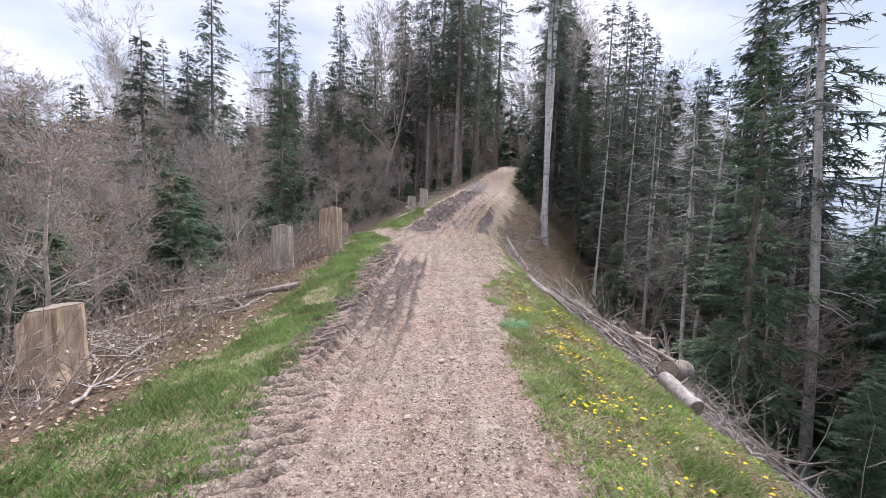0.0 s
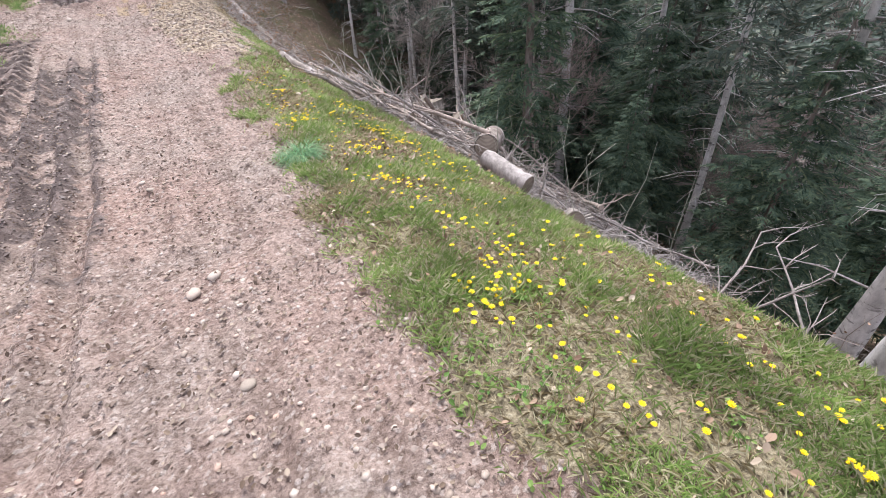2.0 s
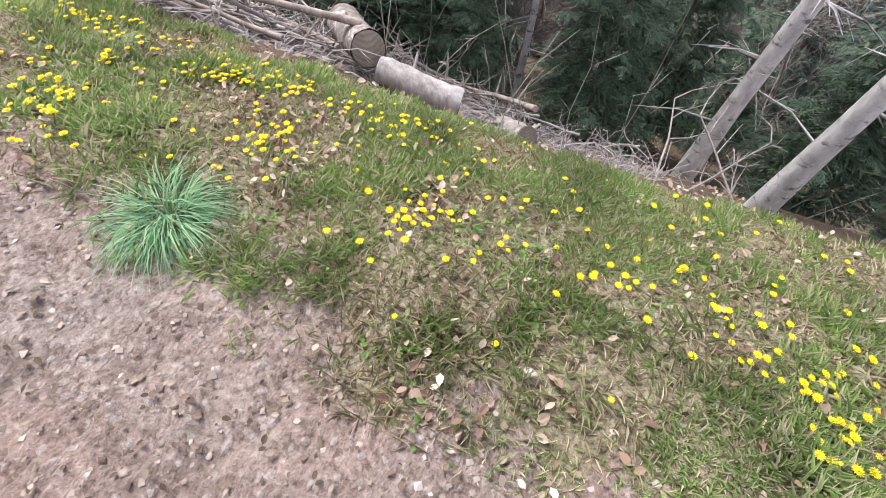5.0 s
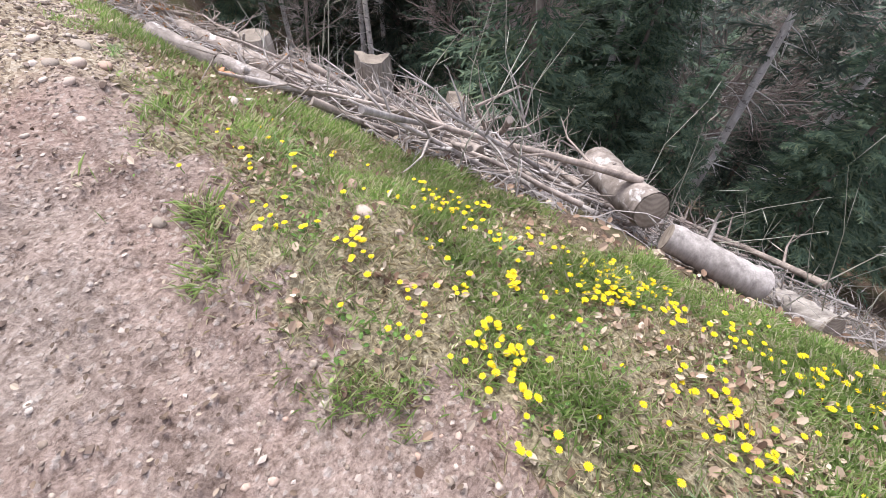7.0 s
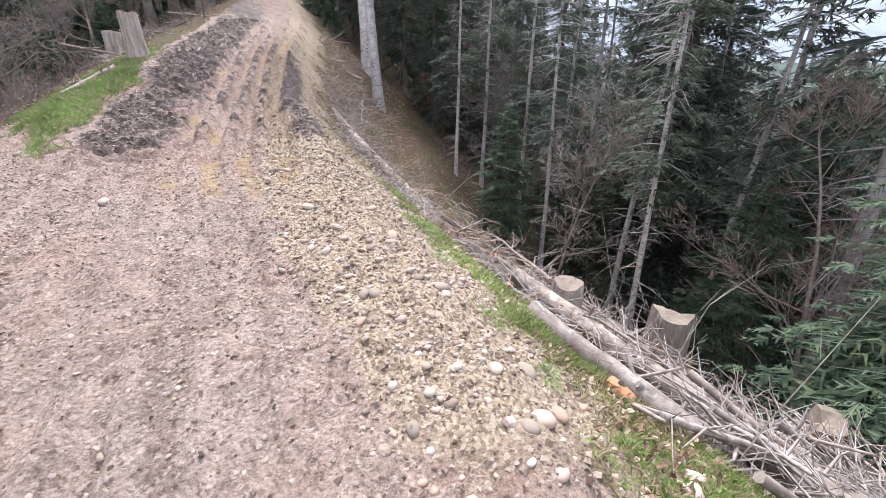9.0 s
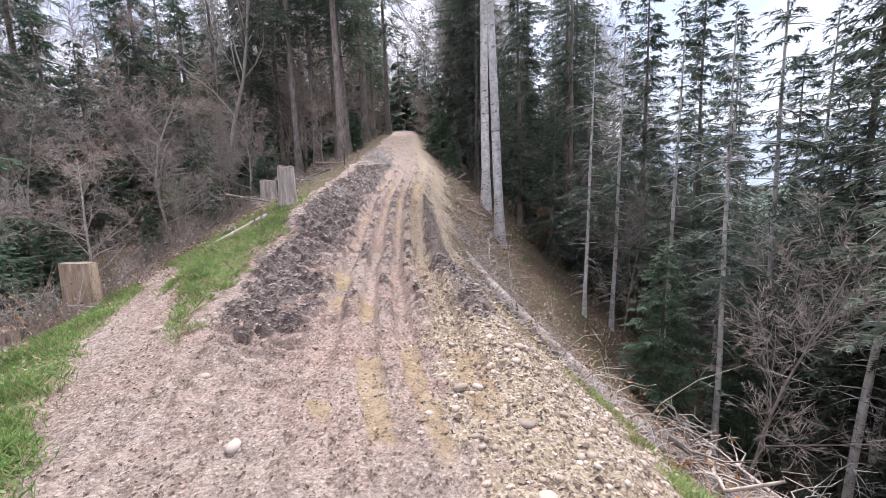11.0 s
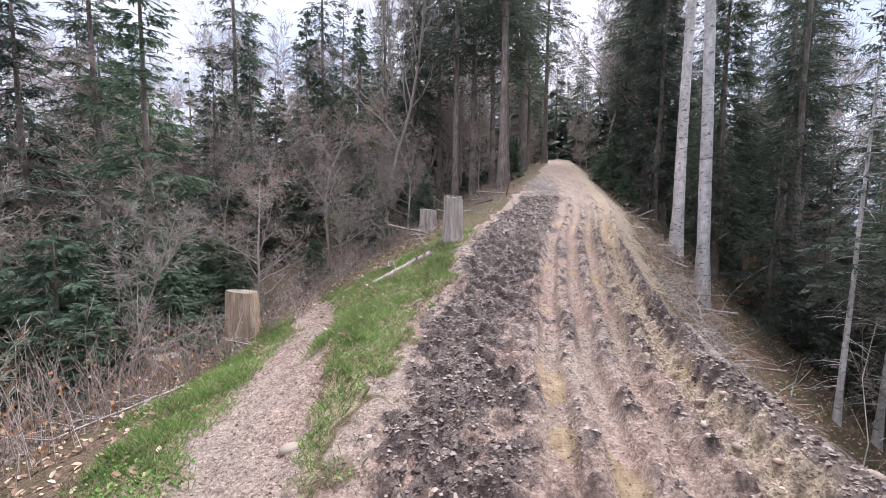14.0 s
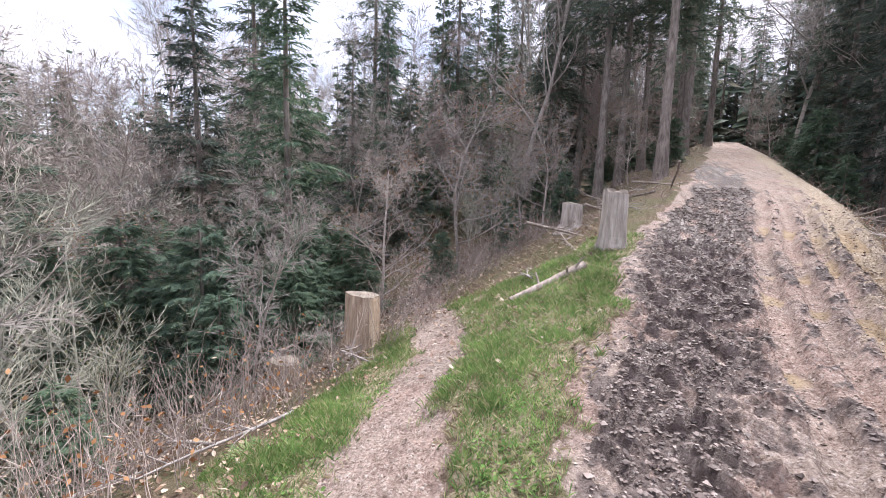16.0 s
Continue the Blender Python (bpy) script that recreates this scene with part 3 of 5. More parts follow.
def crown_mesh(name, h, r, bare, seed, mat, gap=0.36, per=5, pairs=6, droop=0.35, ragged=0.25, power=0.75, wide=0.10, comb=3):
    """Whorls of drooping boughs, each a frond of many small needle-covered twigs."""
    rng = np.random.default_rng(seed)
    acc = Acc()
    B, Dw, L, W, S = [], [], [], [], []
    z = bare * h
    while z < h * 0.985:
        f = (z / h - bare) / (1 - bare)
        env = r * ((1 - f) ** power) * (0.55 + 0.45 * min(1, f * 6 + 0.35)) + 0.12
        for b in range(per):
            if rng.random() < ragged * 0.6:
                continue
            a = rng.uniform(0, 2 * np.pi)
            bl = env * rng.uniform(1 - ragged * 1.6, 1 + ragged * 0.5)
            up = 0.35 * f + rng.normal(0, 0.08) - 0.05
            out = np.array([np.cos(a), np.sin(a), 0.0])
            lat = np.array([-np.sin(a), np.cos(a), 0.0])
            p0 = np.array([0, 0, z + rng.uniform(-0.5, 0.5) * gap])
            m = max(2, int(pairs * (0.35 + 0.65 * bl / (r + 0.1))))
            t = (np.arange(m) + rng.uniform(0.2, 0.8, m)) / m
            t = 0.12 + 0.88 * t
            axis = p0 + out * (bl * t)[:, None] + np.array([0, 0, 1.0]) * (bl * (up * t - droop * (1 - f * 0.6) * t * t + 0.10 * t**4))[:, None]
            for sgn in (-1, 1):
                tw = (0.46 * bl * (1.08 - t) + 0.14) * rng.uniform(0.7, 1.25, m)
                wy = unit(out * 0.75 + lat * sgn * rng.uniform(0.6, 1.0, m)[:, None] + np.array([0, 0, 1.0]) * rng.normal(-0.16, 0.12, m)[:, None])
                B.append(axis)
                Dw.append(wy)
                L.append(tw)
                W.append(wide * (0.7 + 0.9 * tw) * rng.uniform(0.7, 1.3, m))
                S.append(unit(np.cross(wy, np.array([0, 0, 1.0])) + rng.normal(0, 0.25, (m, 3))))
                if sgn > 0:
                    continue
                # second row of shorter twigs that hang
                hw = unit(out * 0.5 + lat * sgn * rng.uniform(0.1, 0.8, m)[:, None] + np.array([0, 0, -1.0]) * rng.uniform(0.25, 0.9, m)[:, None])
                B.append(axis + wy * (tw * rng.uniform(0.1, 0.6, m))[:, None])
                Dw.append(hw)
                L.append(tw * 0.55 + 0.06)
                W.append(wide * 0.8 * (0.7 + 0.6 * tw))
                S.append(unit(np.cross(hw, out) + rng.normal(0, 0.2, (m, 3))))
            B.append(axis[-1:])
            Dw.append(unit(out + np.array([0, 0, up - droop]))[None])
            L.append(np.array([0.16 * bl + 0.12]))
            W.append(np.array([wide]))
            S.append(lat[None])
        z += gap * rng.uniform(0.75, 1.25) * (1.0 - 0.45 * f)
    B.append(np.array([[0, 0, h * 0.97]] * 3))
    Dw.append(unit(np.array([[0, 0, 1.0], [0.2, 0, 1], [-0.1, 0.2, 1]])))
    L.append(np.full(3, 0.05 * h * 0.6 + 0.1))
    W.append(np.full(3, 0.03))
    S.append(np.array([[1.0, 0, 0], [0, 1, 0], [0, 1, 0]]))
    sprays(acc, np.concatenate(B), np.concatenate(Dw), np.concatenate(L), np.concatenate(W), np.concatenate(S), 0.10, comb)
    return acc.mesh(name, mat)


def bare_tree_mesh(name, h, r0, seed, mat, depth=3, forks=9, spread=0.75, start=0.25, lean=0.05, droop=0.0, leaf=0, leaf_mat=None, leaf_size=0.05, stems=1):
    """Leafless broadleaf: tapered stem with limbs, boughs and fine twigs; a few leaves or buds where given."""
    rng = np.random.default_rng(seed)
    stem, acc, tips, fine_ = Acc(), Acc(), [], []

    def grow(p, d, L, r, lvl):
        if lvl == depth:
            fine_.append((*p, *d, L))
            tips.append(p + d * L)
            tips.append(p + d * L * 0.6)
            return
        n = 6 if lvl == 0 else (4 if lvl == 1 else 2)
        pts = [p]
        for k in range(n):
            d = unit(d + rng.normal(0, 0.09 + 0.05 * lvl, 3) + np.array([0, 0, (0.07 - droop) * (lvl > 0)]))
            pts.append(pts[-1] + d * L / n)
        pts = np.array(pts)
        rad = np.linspace(r, max(r * 0.25, 0.003), n + 1)
        tube(stem if lvl == 0 else acc, pts, rad, (7, 4, 3, 3)[lvl], False)
        cnt = forks if lvl == 0 else max(4, int(forks * 0.6))
        for k in range(cnt):
            t = rng.uniform(start if lvl == 0 else 0.15, 1.0)
            q = pts[int(t * n * 0.999)] * (1 - (t * n) % 1) + pts[int(t * n * 0.999) + 1] * ((t * n) % 1)
            side = unit(np.cross(d, rng.normal(0, 1, 3)))
            nd = unit(d * (1.0 - spread * 0.5) + side * spread + np.array([0, 0, 0.12]))
            grow(q, nd, L * rng.uniform(0.32, 0.58) * (1.15 - 0.55 * t), max(0.004, (rad[0] + (rad[-1] - rad[0]) * t) * 0.55), lvl + 1)

    for sidx in range(stems):
        a = rng.uniform(0, 6.28)
        o = np.array([np.cos(a), np.sin(a), 0]) * (0.12 if stems > 1 else 0)
        grow(o + [0, 0, -0.15], unit(np.array([lean + 0.35 * o[0] * 3, 0.4 * o[1] * 3, 1.0])), h * rng.uniform(0.75, 1.0) if stems > 1 else h, r0, 0)
    g = np.array(fine_)
    n = len(g)
    w = unit(g[:, 3:6] + rng.normal(0, 0.12, (n, 3)))
    s_ = unit(np.cross(w, rng.normal(0, 1, (n, 3))))
    blades(acc, g[:, :3], w, g[:, 6], np.full(n, 0.0042 + 0.0007 * h), s_, -0.06)
    for k in range(2):
        w2 = unit(w + rng.normal(0, 0.55, (n, 3)))
        blades(acc, g[:, :3] + w * (g[:, 6] * rng.uniform(0.2, 0.7, n))[:, None], w2, g[:, 6] * 0.55, np.full(n, 0.0034 + 0.0005 * h), unit(np.cross(w2, rng.normal(0, 1, (n, 3)))), -0.04)
    sm, me = stem.mesh(name + "_stem", mat, smooth_faces=True), acc.mesh(name + "_crown", mat)
    lm = None
    if leaf:
        tp = np.array(tips)
        tp = tp[rng.integers(0, len(tp), leaf)] + rng.normal(0, 0.05, (leaf, 3))
        w = unit(rng.normal(0, 1, (leaf, 3)) + [0, 0, -0.5])
        acc2 = Acc()
        blades(acc2, tp, w, rng.uniform(0.6, 1.3, leaf) * leaf_size, np.full(leaf, leaf_size * 0.3), unit(np.cross(w, rng.normal(0, 1, (leaf, 3)))), 0.1)
        lm = acc2.mesh(name + "_foliage", leaf_mat)
    return sm, me, lm


def conifer_kind(name, label, h, r, bare, seed, mat, trunk_r, bark, stubs=0, **kw):
    tm = trunk_mesh(name + "_trunk", h * 0.98, trunk_r, 0.02, seed, bark, stubs=stubs, stub_len=1.1, stub_from=0.06)
    cm = crown_mesh(name + "_crown", h, r, bare, seed + 50, mat, **kw)

    def plant(x, y, turn=0.0, scale=1.0, lean=(0.0, 0.0), sink=0.1, own=""):
        ob = thing(name, own or label, "conifer", "conifers of the ridge forest", pose(x, y, land_z(x, y) - sink, lean[0], lean[1], turn) @ Matrix.Diagonal((scale, scale, scale, 1)))
        part("trunk", tm, ob)
        part("crown", cm, ob)
        return ob

    return plant


fir_a = conifer_kind("fir_tree", "dense dark green fir with boughs to the ground", 12.0, 3.0, 0.04, 1, M_NEEDLE, 0.17, M_BARK, gap=0.40, per=7, pairs=6, power=0.85)
fir_b = conifer_kind("fir_tree", "tall slim blue-green fir with a pointed top", 14.0, 2.7, 0.08, 2, M_FIR, 0.18, M_BARK, gap=0.45, per=7, pairs=6, power=0.85)
spruce_a = conifer_kind("spruce_tree", "tall spruce with drooping boughs and bare dead lower branches", 22.0, 3.0, 0.26, 3, M_NEEDLE, 0.22, M_BARK, 40, gap=0.55, per=6, pairs=6, droop=0.6, ragged=0.35)
spruce_b = conifer_kind("spruce_tree", "ragged spruce with thin hanging boughs on a grey trunk", 20.0, 2.9, 0.12, 4, M_NEEDLE, 0.18, M_BARK, 40, gap=0.50, per=8, pairs=7, droop=0.5, ragged=0.3)
pine_c = conifer_kind("tall_conifer", "tall straight trunk with its crown high above", 26.0, 3.4, 0.36, 5, M_NEEDLE, 0.26, M_BARK, 60, gap=0.65, per=6, pairs=6, droop=0.45, ragged=0.4)
fir_y = conifer_kind("young_fir", "young green fir with layered flat boughs", 3.4, 1.5, 0.03, 6, M_FIR, 0.05, M_BARK, gap=0.19, per=7, pairs=7, droop=0.12, ragged=0.2, wide=0.07, comb=4)
fir_g = conifer_kind("fir_tree", "fresh green fir with broad spreading boughs on the slope", 9.0, 2.7, 0.08, 7, M_FIR, 0.13, M_BARK, 16, gap=0.34, per=7, pairs=7, droop=0.25, ragged=0.35, wide=0.09, comb=4)


def broadleaf_kind(name, label, group, mat, seed, leaf_label="", **kw):
    sm, tm, lm = bare_tree_mesh(name + "_wood", seed=seed, mat=mat, **kw)

    def plant(x, y, turn=0.0, scale=1.0, lean=(0.0, 0.0), sink=0.05, own=""):
        ob = thing(name, own or label, "bare tree", group, pose(x, y, land_z(x, y) - sink, lean[0], lean[1], turn) @ Matrix.Diagonal((scale, scale, scale, 1)))
        part("trunk", sm, ob)
        part("crown", tm, ob)
        if lm:
            part("foliage", lm, ob, leaf_label)
        return ob

    return plant


sap_a = broadleaf_kind("sapling", "slender leafless sapling with fine grey twigs", "bare saplings", M_TWIG, 11, h=5.6, r0=0.045, forks=15, spread=0.8, start=0.2)
sap_b = broadleaf_kind("sapling", "lichen-grey leafless sapling with upright twigs", "bare saplings", M_LICHEN, 12, h=4.6, r0=0.035, forks=16, spread=0.65, start=0.12, stems=2, depth=2)
sap_c = broadleaf_kind("shrub", "bare many-stemmed shrub with opening yellowish buds", "bare shrubs", M_LICHEN, 13, "pale green buds", h=2.6, r0=0.016, forks=11, spread=0.6, start=0.1, stems=5, depth=2, leaf=200, leaf_mat=M_BUD, leaf_size=0.035)
beech_y = broadleaf_kind("young_beech", "young beech holding withered copper leaves", "young beeches", M_TWIG, 14, "withered copper leaves", h=5.4, r0=0.06, forks=16, spread=0.95, start=0.18, leaf=1100, leaf_mat=M_COPPER, leaf_size=0.06)
beech_t = broadleaf_kind("bare_tree", "tall leafless broadleaf with a fan of fine twigs", "tall bare trees", M_TWIG, 15, h=16.0, r0=0.17, forks=16, spread=0.6, start=0.22, depth=3)
birch_s = broadleaf_kind("bare_tree", "leafless reddish brown twiggy tree of middle height", "tall bare trees", M_TWIGB, 16, h=8.5, r0=0.08, forks=18, spread=0.7, start=0.15)
grey_c = conifer_kind("slender_conifer", "slender conifer with a pale grey trunk and sparse dead twigs", 17.0, 1.9, 0.34, 8, M_NEEDLE, 0.125, M_PALE, 95, gap=0.5, per=5, pairs=6, droop=0.45, ragged=0.45)

# firs and spruces that stand out on the left side
for i, (x, y, s) in enumerate(((-13.9, 19.6, 1.0), (-16.8, 27.9, 1.12), (-11.5, 31.0, 0.8), (-24, 24, 0.9))):
    fir_a(x, y, 40 * i, s)
for i, (x, y, s) in enumerate(((-9.5, 24.6, 0.84), (-19.5, 22.8, 0.78), (-10.5, 38.6, 0.96), (-20.6, 35.5, 1.0), (-22.0, 39.6, 1.03), (-13.6, 38.1, 0.95), (-13.6, 53.2, 1.03), (-32.3, 31.6, 0.84), (-9.0, 45.0, 1.1))):
    fir_b(x, y, 55 * i, s)
for i, (x, y, s) in enumerate(((-17.1, 31.4, 0.9), (-4.8, 46.6, 1.1), (-9.6, 57.0, 1.0), (-27.0, 41.0, 0.8))):
    spruce_a(x, y, 75 * i, s)
for i, (x, y, s) in enumerate(((-6.9, 21.7, 0.66), (-7.6, 20.6, 0.6), (-8.7, 23.4, 0.85), (-9.9, 22.6, 0.75), (-8.0, 25.0, 0.8), (-10.4, 24.4, 0.95), (-5.5, 26.2, 0.46), (-6.2, 15.2, 0.5), (-7.6, 12.4, 0.7), (-8.8, 9.2, 0.8), (-6.9, 17.8, 0.42), (-4.2, 28.6, 0.5), (-2.6, 30.5, 0.55), (-11.4, 12.0, 0.9), (-10.2, 16.5, 0.8))):
    fir_y(x, y, 47 * i, s)
beech_y(-5.4, 27.5, 10, 1.0)
beech_y(-6.3, 23.9, 120, 0.72)
beech_y(-3.6, 33.0, 200, 0.9)
for i, (x, y, s) in enumerate(((-12.2, 25.5, 1.15), (-10.6, 29.4, 1.2), (-7.2, 15.0, 0.8), (-8.6, 18.4, 1.0), (-9.4, 13.2, 0.9), (-6.6, 20.2, 0.6))):
    sap_a(x, y, 70 * i, s, (2 * (i % 3 - 1), 3 * (i % 2)))
for i, (x, y, s) in enumerate(((-6.6, 17.2, 0.7), (-7.6, 18.6, 0.8), (-9.0, 20.8, 0.9))):
    sap_c(x, y, 50 * i, s)
for i, (x, y, s) in enumerate(((-8.4, 17.4, 0.8), (-9.6, 19.4, 0.9))):
    sap_b(x, y, 65 * i, s)
for i, (x, y, s) in enumerate(((13.0, 9.4, 1.0), (13.9, 13.6, 1.1), (15.6, 14.8, 1.2), (17.5, 15.5, 1.3), (12.6, 10.0, 0.9))):
    fir_g(x, y, 44 * i, s)
for i, (x, y, s) in enumerate(((-7.4, 22.6, 0.9), (-9.2, 21.6, 1.1), (-7.0, 24.2, 0.7), (-10.8, 21.0, 1.2))):
    fir_y(x, y, 81 * i, s)
# tall trunks where the road tops out
for i, (x, y, s) in enumerate(((3.1, 45.2, 1.1), (0.8, 34.6, 0.85), (-1.6, 37.5, 0.8), (-0.6, 41.0, 0.9), (0.9, 47.0, 0.9), (-3.0, 44.0, 0.8), (11.4, 48.0, 0.9), (9.8, 40.0, 0.85), (6.5, 56.0, 1.0), (15.0, 55.0, 1.0), (15.0, 36.0, 0.85), (17.2, 38.5, 0.9), (13.4, 33.0, 0.8), (19.4, 41.0, 0.9), (16.0, 43.5, 0.95))):
    pine_c(x, y, 33 * i, s)
for i, (x, y, s) in enumerate(((12.6, 86.0, 0.8), (14.6, 84.0, 0.9), (16.4, 88.0, 1.0), (10.6, 83.0, 0.7), (18.4, 84.5, 0.9), (8.6, 85.5, 0.9), (13.6, 91.0, 1.1), (20.6, 89.0, 1.1), (11.0, 90.0, 1.0))):
    fir_a(x, y, 51 * i, s)
# slender trunks down the right slope
for i, (x, y, s) in enumerate(((5.65, 2.4, 1.0), (7.4, 2.9, 1.15), (10.9, 11.9, 1.3), (11.1, 26.0, 0.8), (11.8, 17.3, 0.8), (15.0, 17.8, 0.9), (9.0, 15.2, 0.7), (9.6, 6.6, 0.75), (8.2, -1.2, 0.8), (12.8, 22.6, 0.85), (13.6, 9.0, 0.8), (10.4, 17.0, 0.8), (12.1, 20.2, 0.9), (9.6, 19.6, 0.7), (13.4, 16.6, 0.95), (11.4, 23.4, 0.8), (14.6, 21.0, 0.9), (10.2, 14.2, 0.75), (12.4, 14.6, 1.0), (11.6, 9.6, 0.9), (10.6, 5.0, 0.9))):
    grey_c(x, y, 61 * i, s, (0, 2 * (i % 3) - 1))
for i, (x, y, s) in enumerate(((12.8, 17.6, 1.0), (14.0, 19.4, 0.95), (15.6, 18.4, 0.9), (15.0, 29.0, 0.9), (16.4, 27.0, 0.95), (10.5, 33.5, 0.8), (9.4, 37.5, 0.85), (18.0, 24.0, 0.8))):
    spruce_b(x, y, 90 * i, s)
for i, (x, y, s) in enumerate(((8.9, 4.9, 0.62), (10.6, 8.8, 0.7), (9.8, 13.3, 0.62), (12.9, 11.2, 0.7), (7.6, 7.2, 0.36), (11.6, 20.4, 0.7), (8.6, 20.5, 0.55), (13.8, 15.0, 0.9), (12.0, 3.5, 0.8), (10.0, 0.0, 0.75))):
    fir_g(x, y, 37 * i, s)

# the rest of the wood, thinned by chance
rng = np.random.default_rng(7)
taken = [(o.location.x, o.location.y) for o in scene.objects if o.get("category") in ("conifer", "bare tree")]


def free_spot(x, y, gap):
    if any((x - a) ** 2 + (y - b) ** 2 < gap * gap for a, b in taken):
        return False
    taken.append((x, y))
    return True


def fill(count, xa, xb, ya, yb, gap, kinds, test):
    done = 0
    for _ in range(count * 12):
        x, y = rng.uniform(xa, xb), rng.uniform(ya, yb)
        if done >= count:
            break
        if test(x, y) and free_spot(x, y, gap):
            k, lo, hi = kinds[rng.integers(len(kinds))]
            k(x, y, rng.uniform(0, 360), rng.uniform(lo, hi), (rng.normal(0, 1.5), rng.normal(0, 1.5)))
            done += 1


def right_of(x, y, off):
    return x > edge_r(y) + off


def left_of(x, y, off):
    return x < min(edge_l(y), side_x(y) if 14 < y < 33 else 9) - off


fill(150, 6, 44, -12, 44, 2.0, ((fir_g, 0.7, 1.2), (grey_c, 0.5, 0.75), (spruce_b, 0.42, 0.6), (fir_b, 0.55, 0.8), (fir_a, 0.6, 0.85)), lambda x, y: right_of(x, y, 6.0))
fill(60, 4, 44, 30, 80, 2.0, ((pine_c, 0.8, 1.1), (spruce_a, 0.8, 1.1), (spruce_b, 0.8, 1.15), (beech_t, 0.9, 1.3), (fir_a, 0.9, 1.4)), lambda x, y: right_of(x, y, 2.4))
fill(46, -18, 14, 36, 85, 2.1, ((pine_c, 0.75, 1.0), (spruce_a, 0.7, 0.95), (beech_t, 0.8, 1.2), (beech_t, 0.7, 1.1), (birch_s, 1.0, 1.5)), lambda x, y: left_of(x, y, 1.6))
fill(70, -30, 50, 78, 115, 2.4, ((pine_c, 0.9, 1.2), (spruce_a, 0.9, 1.2), (spruce_b, 0.9, 1.3), (beech_t, 1.0, 1.5)), lambda x, y: abs(x - float(road_x(y))) > (2.0 if y < 86 else 0))
fill(26, -30, 45, 70, 100, 1.8, ((fir_a, 0.5, 0.9), (spruce_b, 0.5, 0.8), (beech_y, 0.7, 1.1), (birch_s, 0.8, 1.2)), lambda x, y: abs(x - float(road_x(y))) > (1.8 if y < 80 else 0))
fill(26, -14, -5, 9.5, 32, 1.5, ((fir_y, 0.6, 1.3), (fir_g, 0.3, 0.6)), lambda x, y: left_of(x, y, 5.0))
fill(64, -45, -8, 6, 62, 2.4, ((fir_a, 0.6, 0.92), (fir_b, 0.55, 0.85), (fir_g, 0.8, 1.2)), lambda x, y: left_of(x, y, 7.0))
fill(58, -42, -6, 10, 62, 1.6, ((beech_t, 0.6, 0.95), (birch_s, 0.8, 1.3), (birch_s, 0.8, 1.3), (sap_a, 1.0, 1.4)), lambda x, y: left_of(x, y, 8.5) and not (-16 < x < -7 and y < 22))
fill(62, -18, -3, 4, 40, 0.9, ((sap_a, 0.6, 1.1), (sap_b, 0.6, 1.1), (sap_c, 0.7, 1.2), (sap_a, 0.5, 0.9), (beech_y, 0.4, 0.8)), lambda x, y: left_of(x, y, 4.2) and not (y > 17 and x > -8.5 and y < 23))
fill(30, 6, 22, 0, 34, 1.3, ((sap_a, 0.7, 1.2), (sap_b, 0.7, 1.1), (birch_s, 0.6, 1.0)), lambda x, y: right_of(x, y, 6.5))
fill(60, -14, 18, 31, 66, 1.0, ((beech_y, 0.4, 0.8), (sap_a, 0.6, 1.0), (fir_y, 0.5, 1.0), (fir_y, 0.6, 1.2)), lambda x, y: left_of(x, y, 1.0) or right_of(x, y, 1.0))

# far woods behind, uncounted
acc = Acc()
wr = np.random.default_rng(21)
for _ in range(1300):
    a, d = wr.uniform(-2.4, 2.4), wr.uniform(42, 130)
    x, y = d * math.sin(a), 18 + d * math.cos(a)
    if abs(x - float(road_x(y))) < 4 and y < 70:
        continue
    h = wr.uniform(9, 15)
    z0 = float(ground(x, y)) * 1.0 - 0.5
    n = 46
    f = np.sort(wr.uniform(0.05, 1, n))
    aa = wr.uniform(0, 6.283, n)
    w = unit(np.stack([np.cos(aa), np.sin(aa), wr.uniform(-0.7, -0.1, n)], 1))
    base = np.stack([np.full(n, x), np.full(n, y), z0 + h * f], 1)
    ln = (1 - f) ** 0.8 * h * 0.19 + 0.4
    blades(acc, base, w, ln, 0.36 * ln + 0.15, unit(np.cross(w, [0, 0, 1.0])))
    tube(acc, [[x, y, z0], [x, y, z0 + h]], [0.2, 0.02], 4, False, 1)
tagged(new("far_woods", acc.mesh("far_woods", M_NEEDLE, M_BARK)), "dark conifer wood far down the slopes", "woods", kind="stuff")


# ---- pale birch-like trunks, snags, stumps and logs ----
def pale_trunk(x, y, h, r, seed, lean):
    ob = thing("birch_tree", "tall straight tree with blotchy whitish grey bark", "tree", "pale trees beside the road", pose(x, y, land_z(x, y) - 0.2, 0, lean, 40 * seed))
    part("trunk", trunk_mesh("pale_trunk", h, r, r * 0.45, seed, M_PALE, sides=14, stubs=16, stub_len=0.9, stub_from=0.35), ob)
    part("crown", crown_mesh("pale_crown", h * 1.02, 2.2, 0.55, seed + 9, M_NEEDLE, gap=0.7, per=4, pairs=7, ragged=0.5), ob)


pale_trunk(6.5, 27.0, 21, 0.19, 31, 1.0)
pale_trunk(7.15, 30.2, 20, 0.21, 32, -0.6)


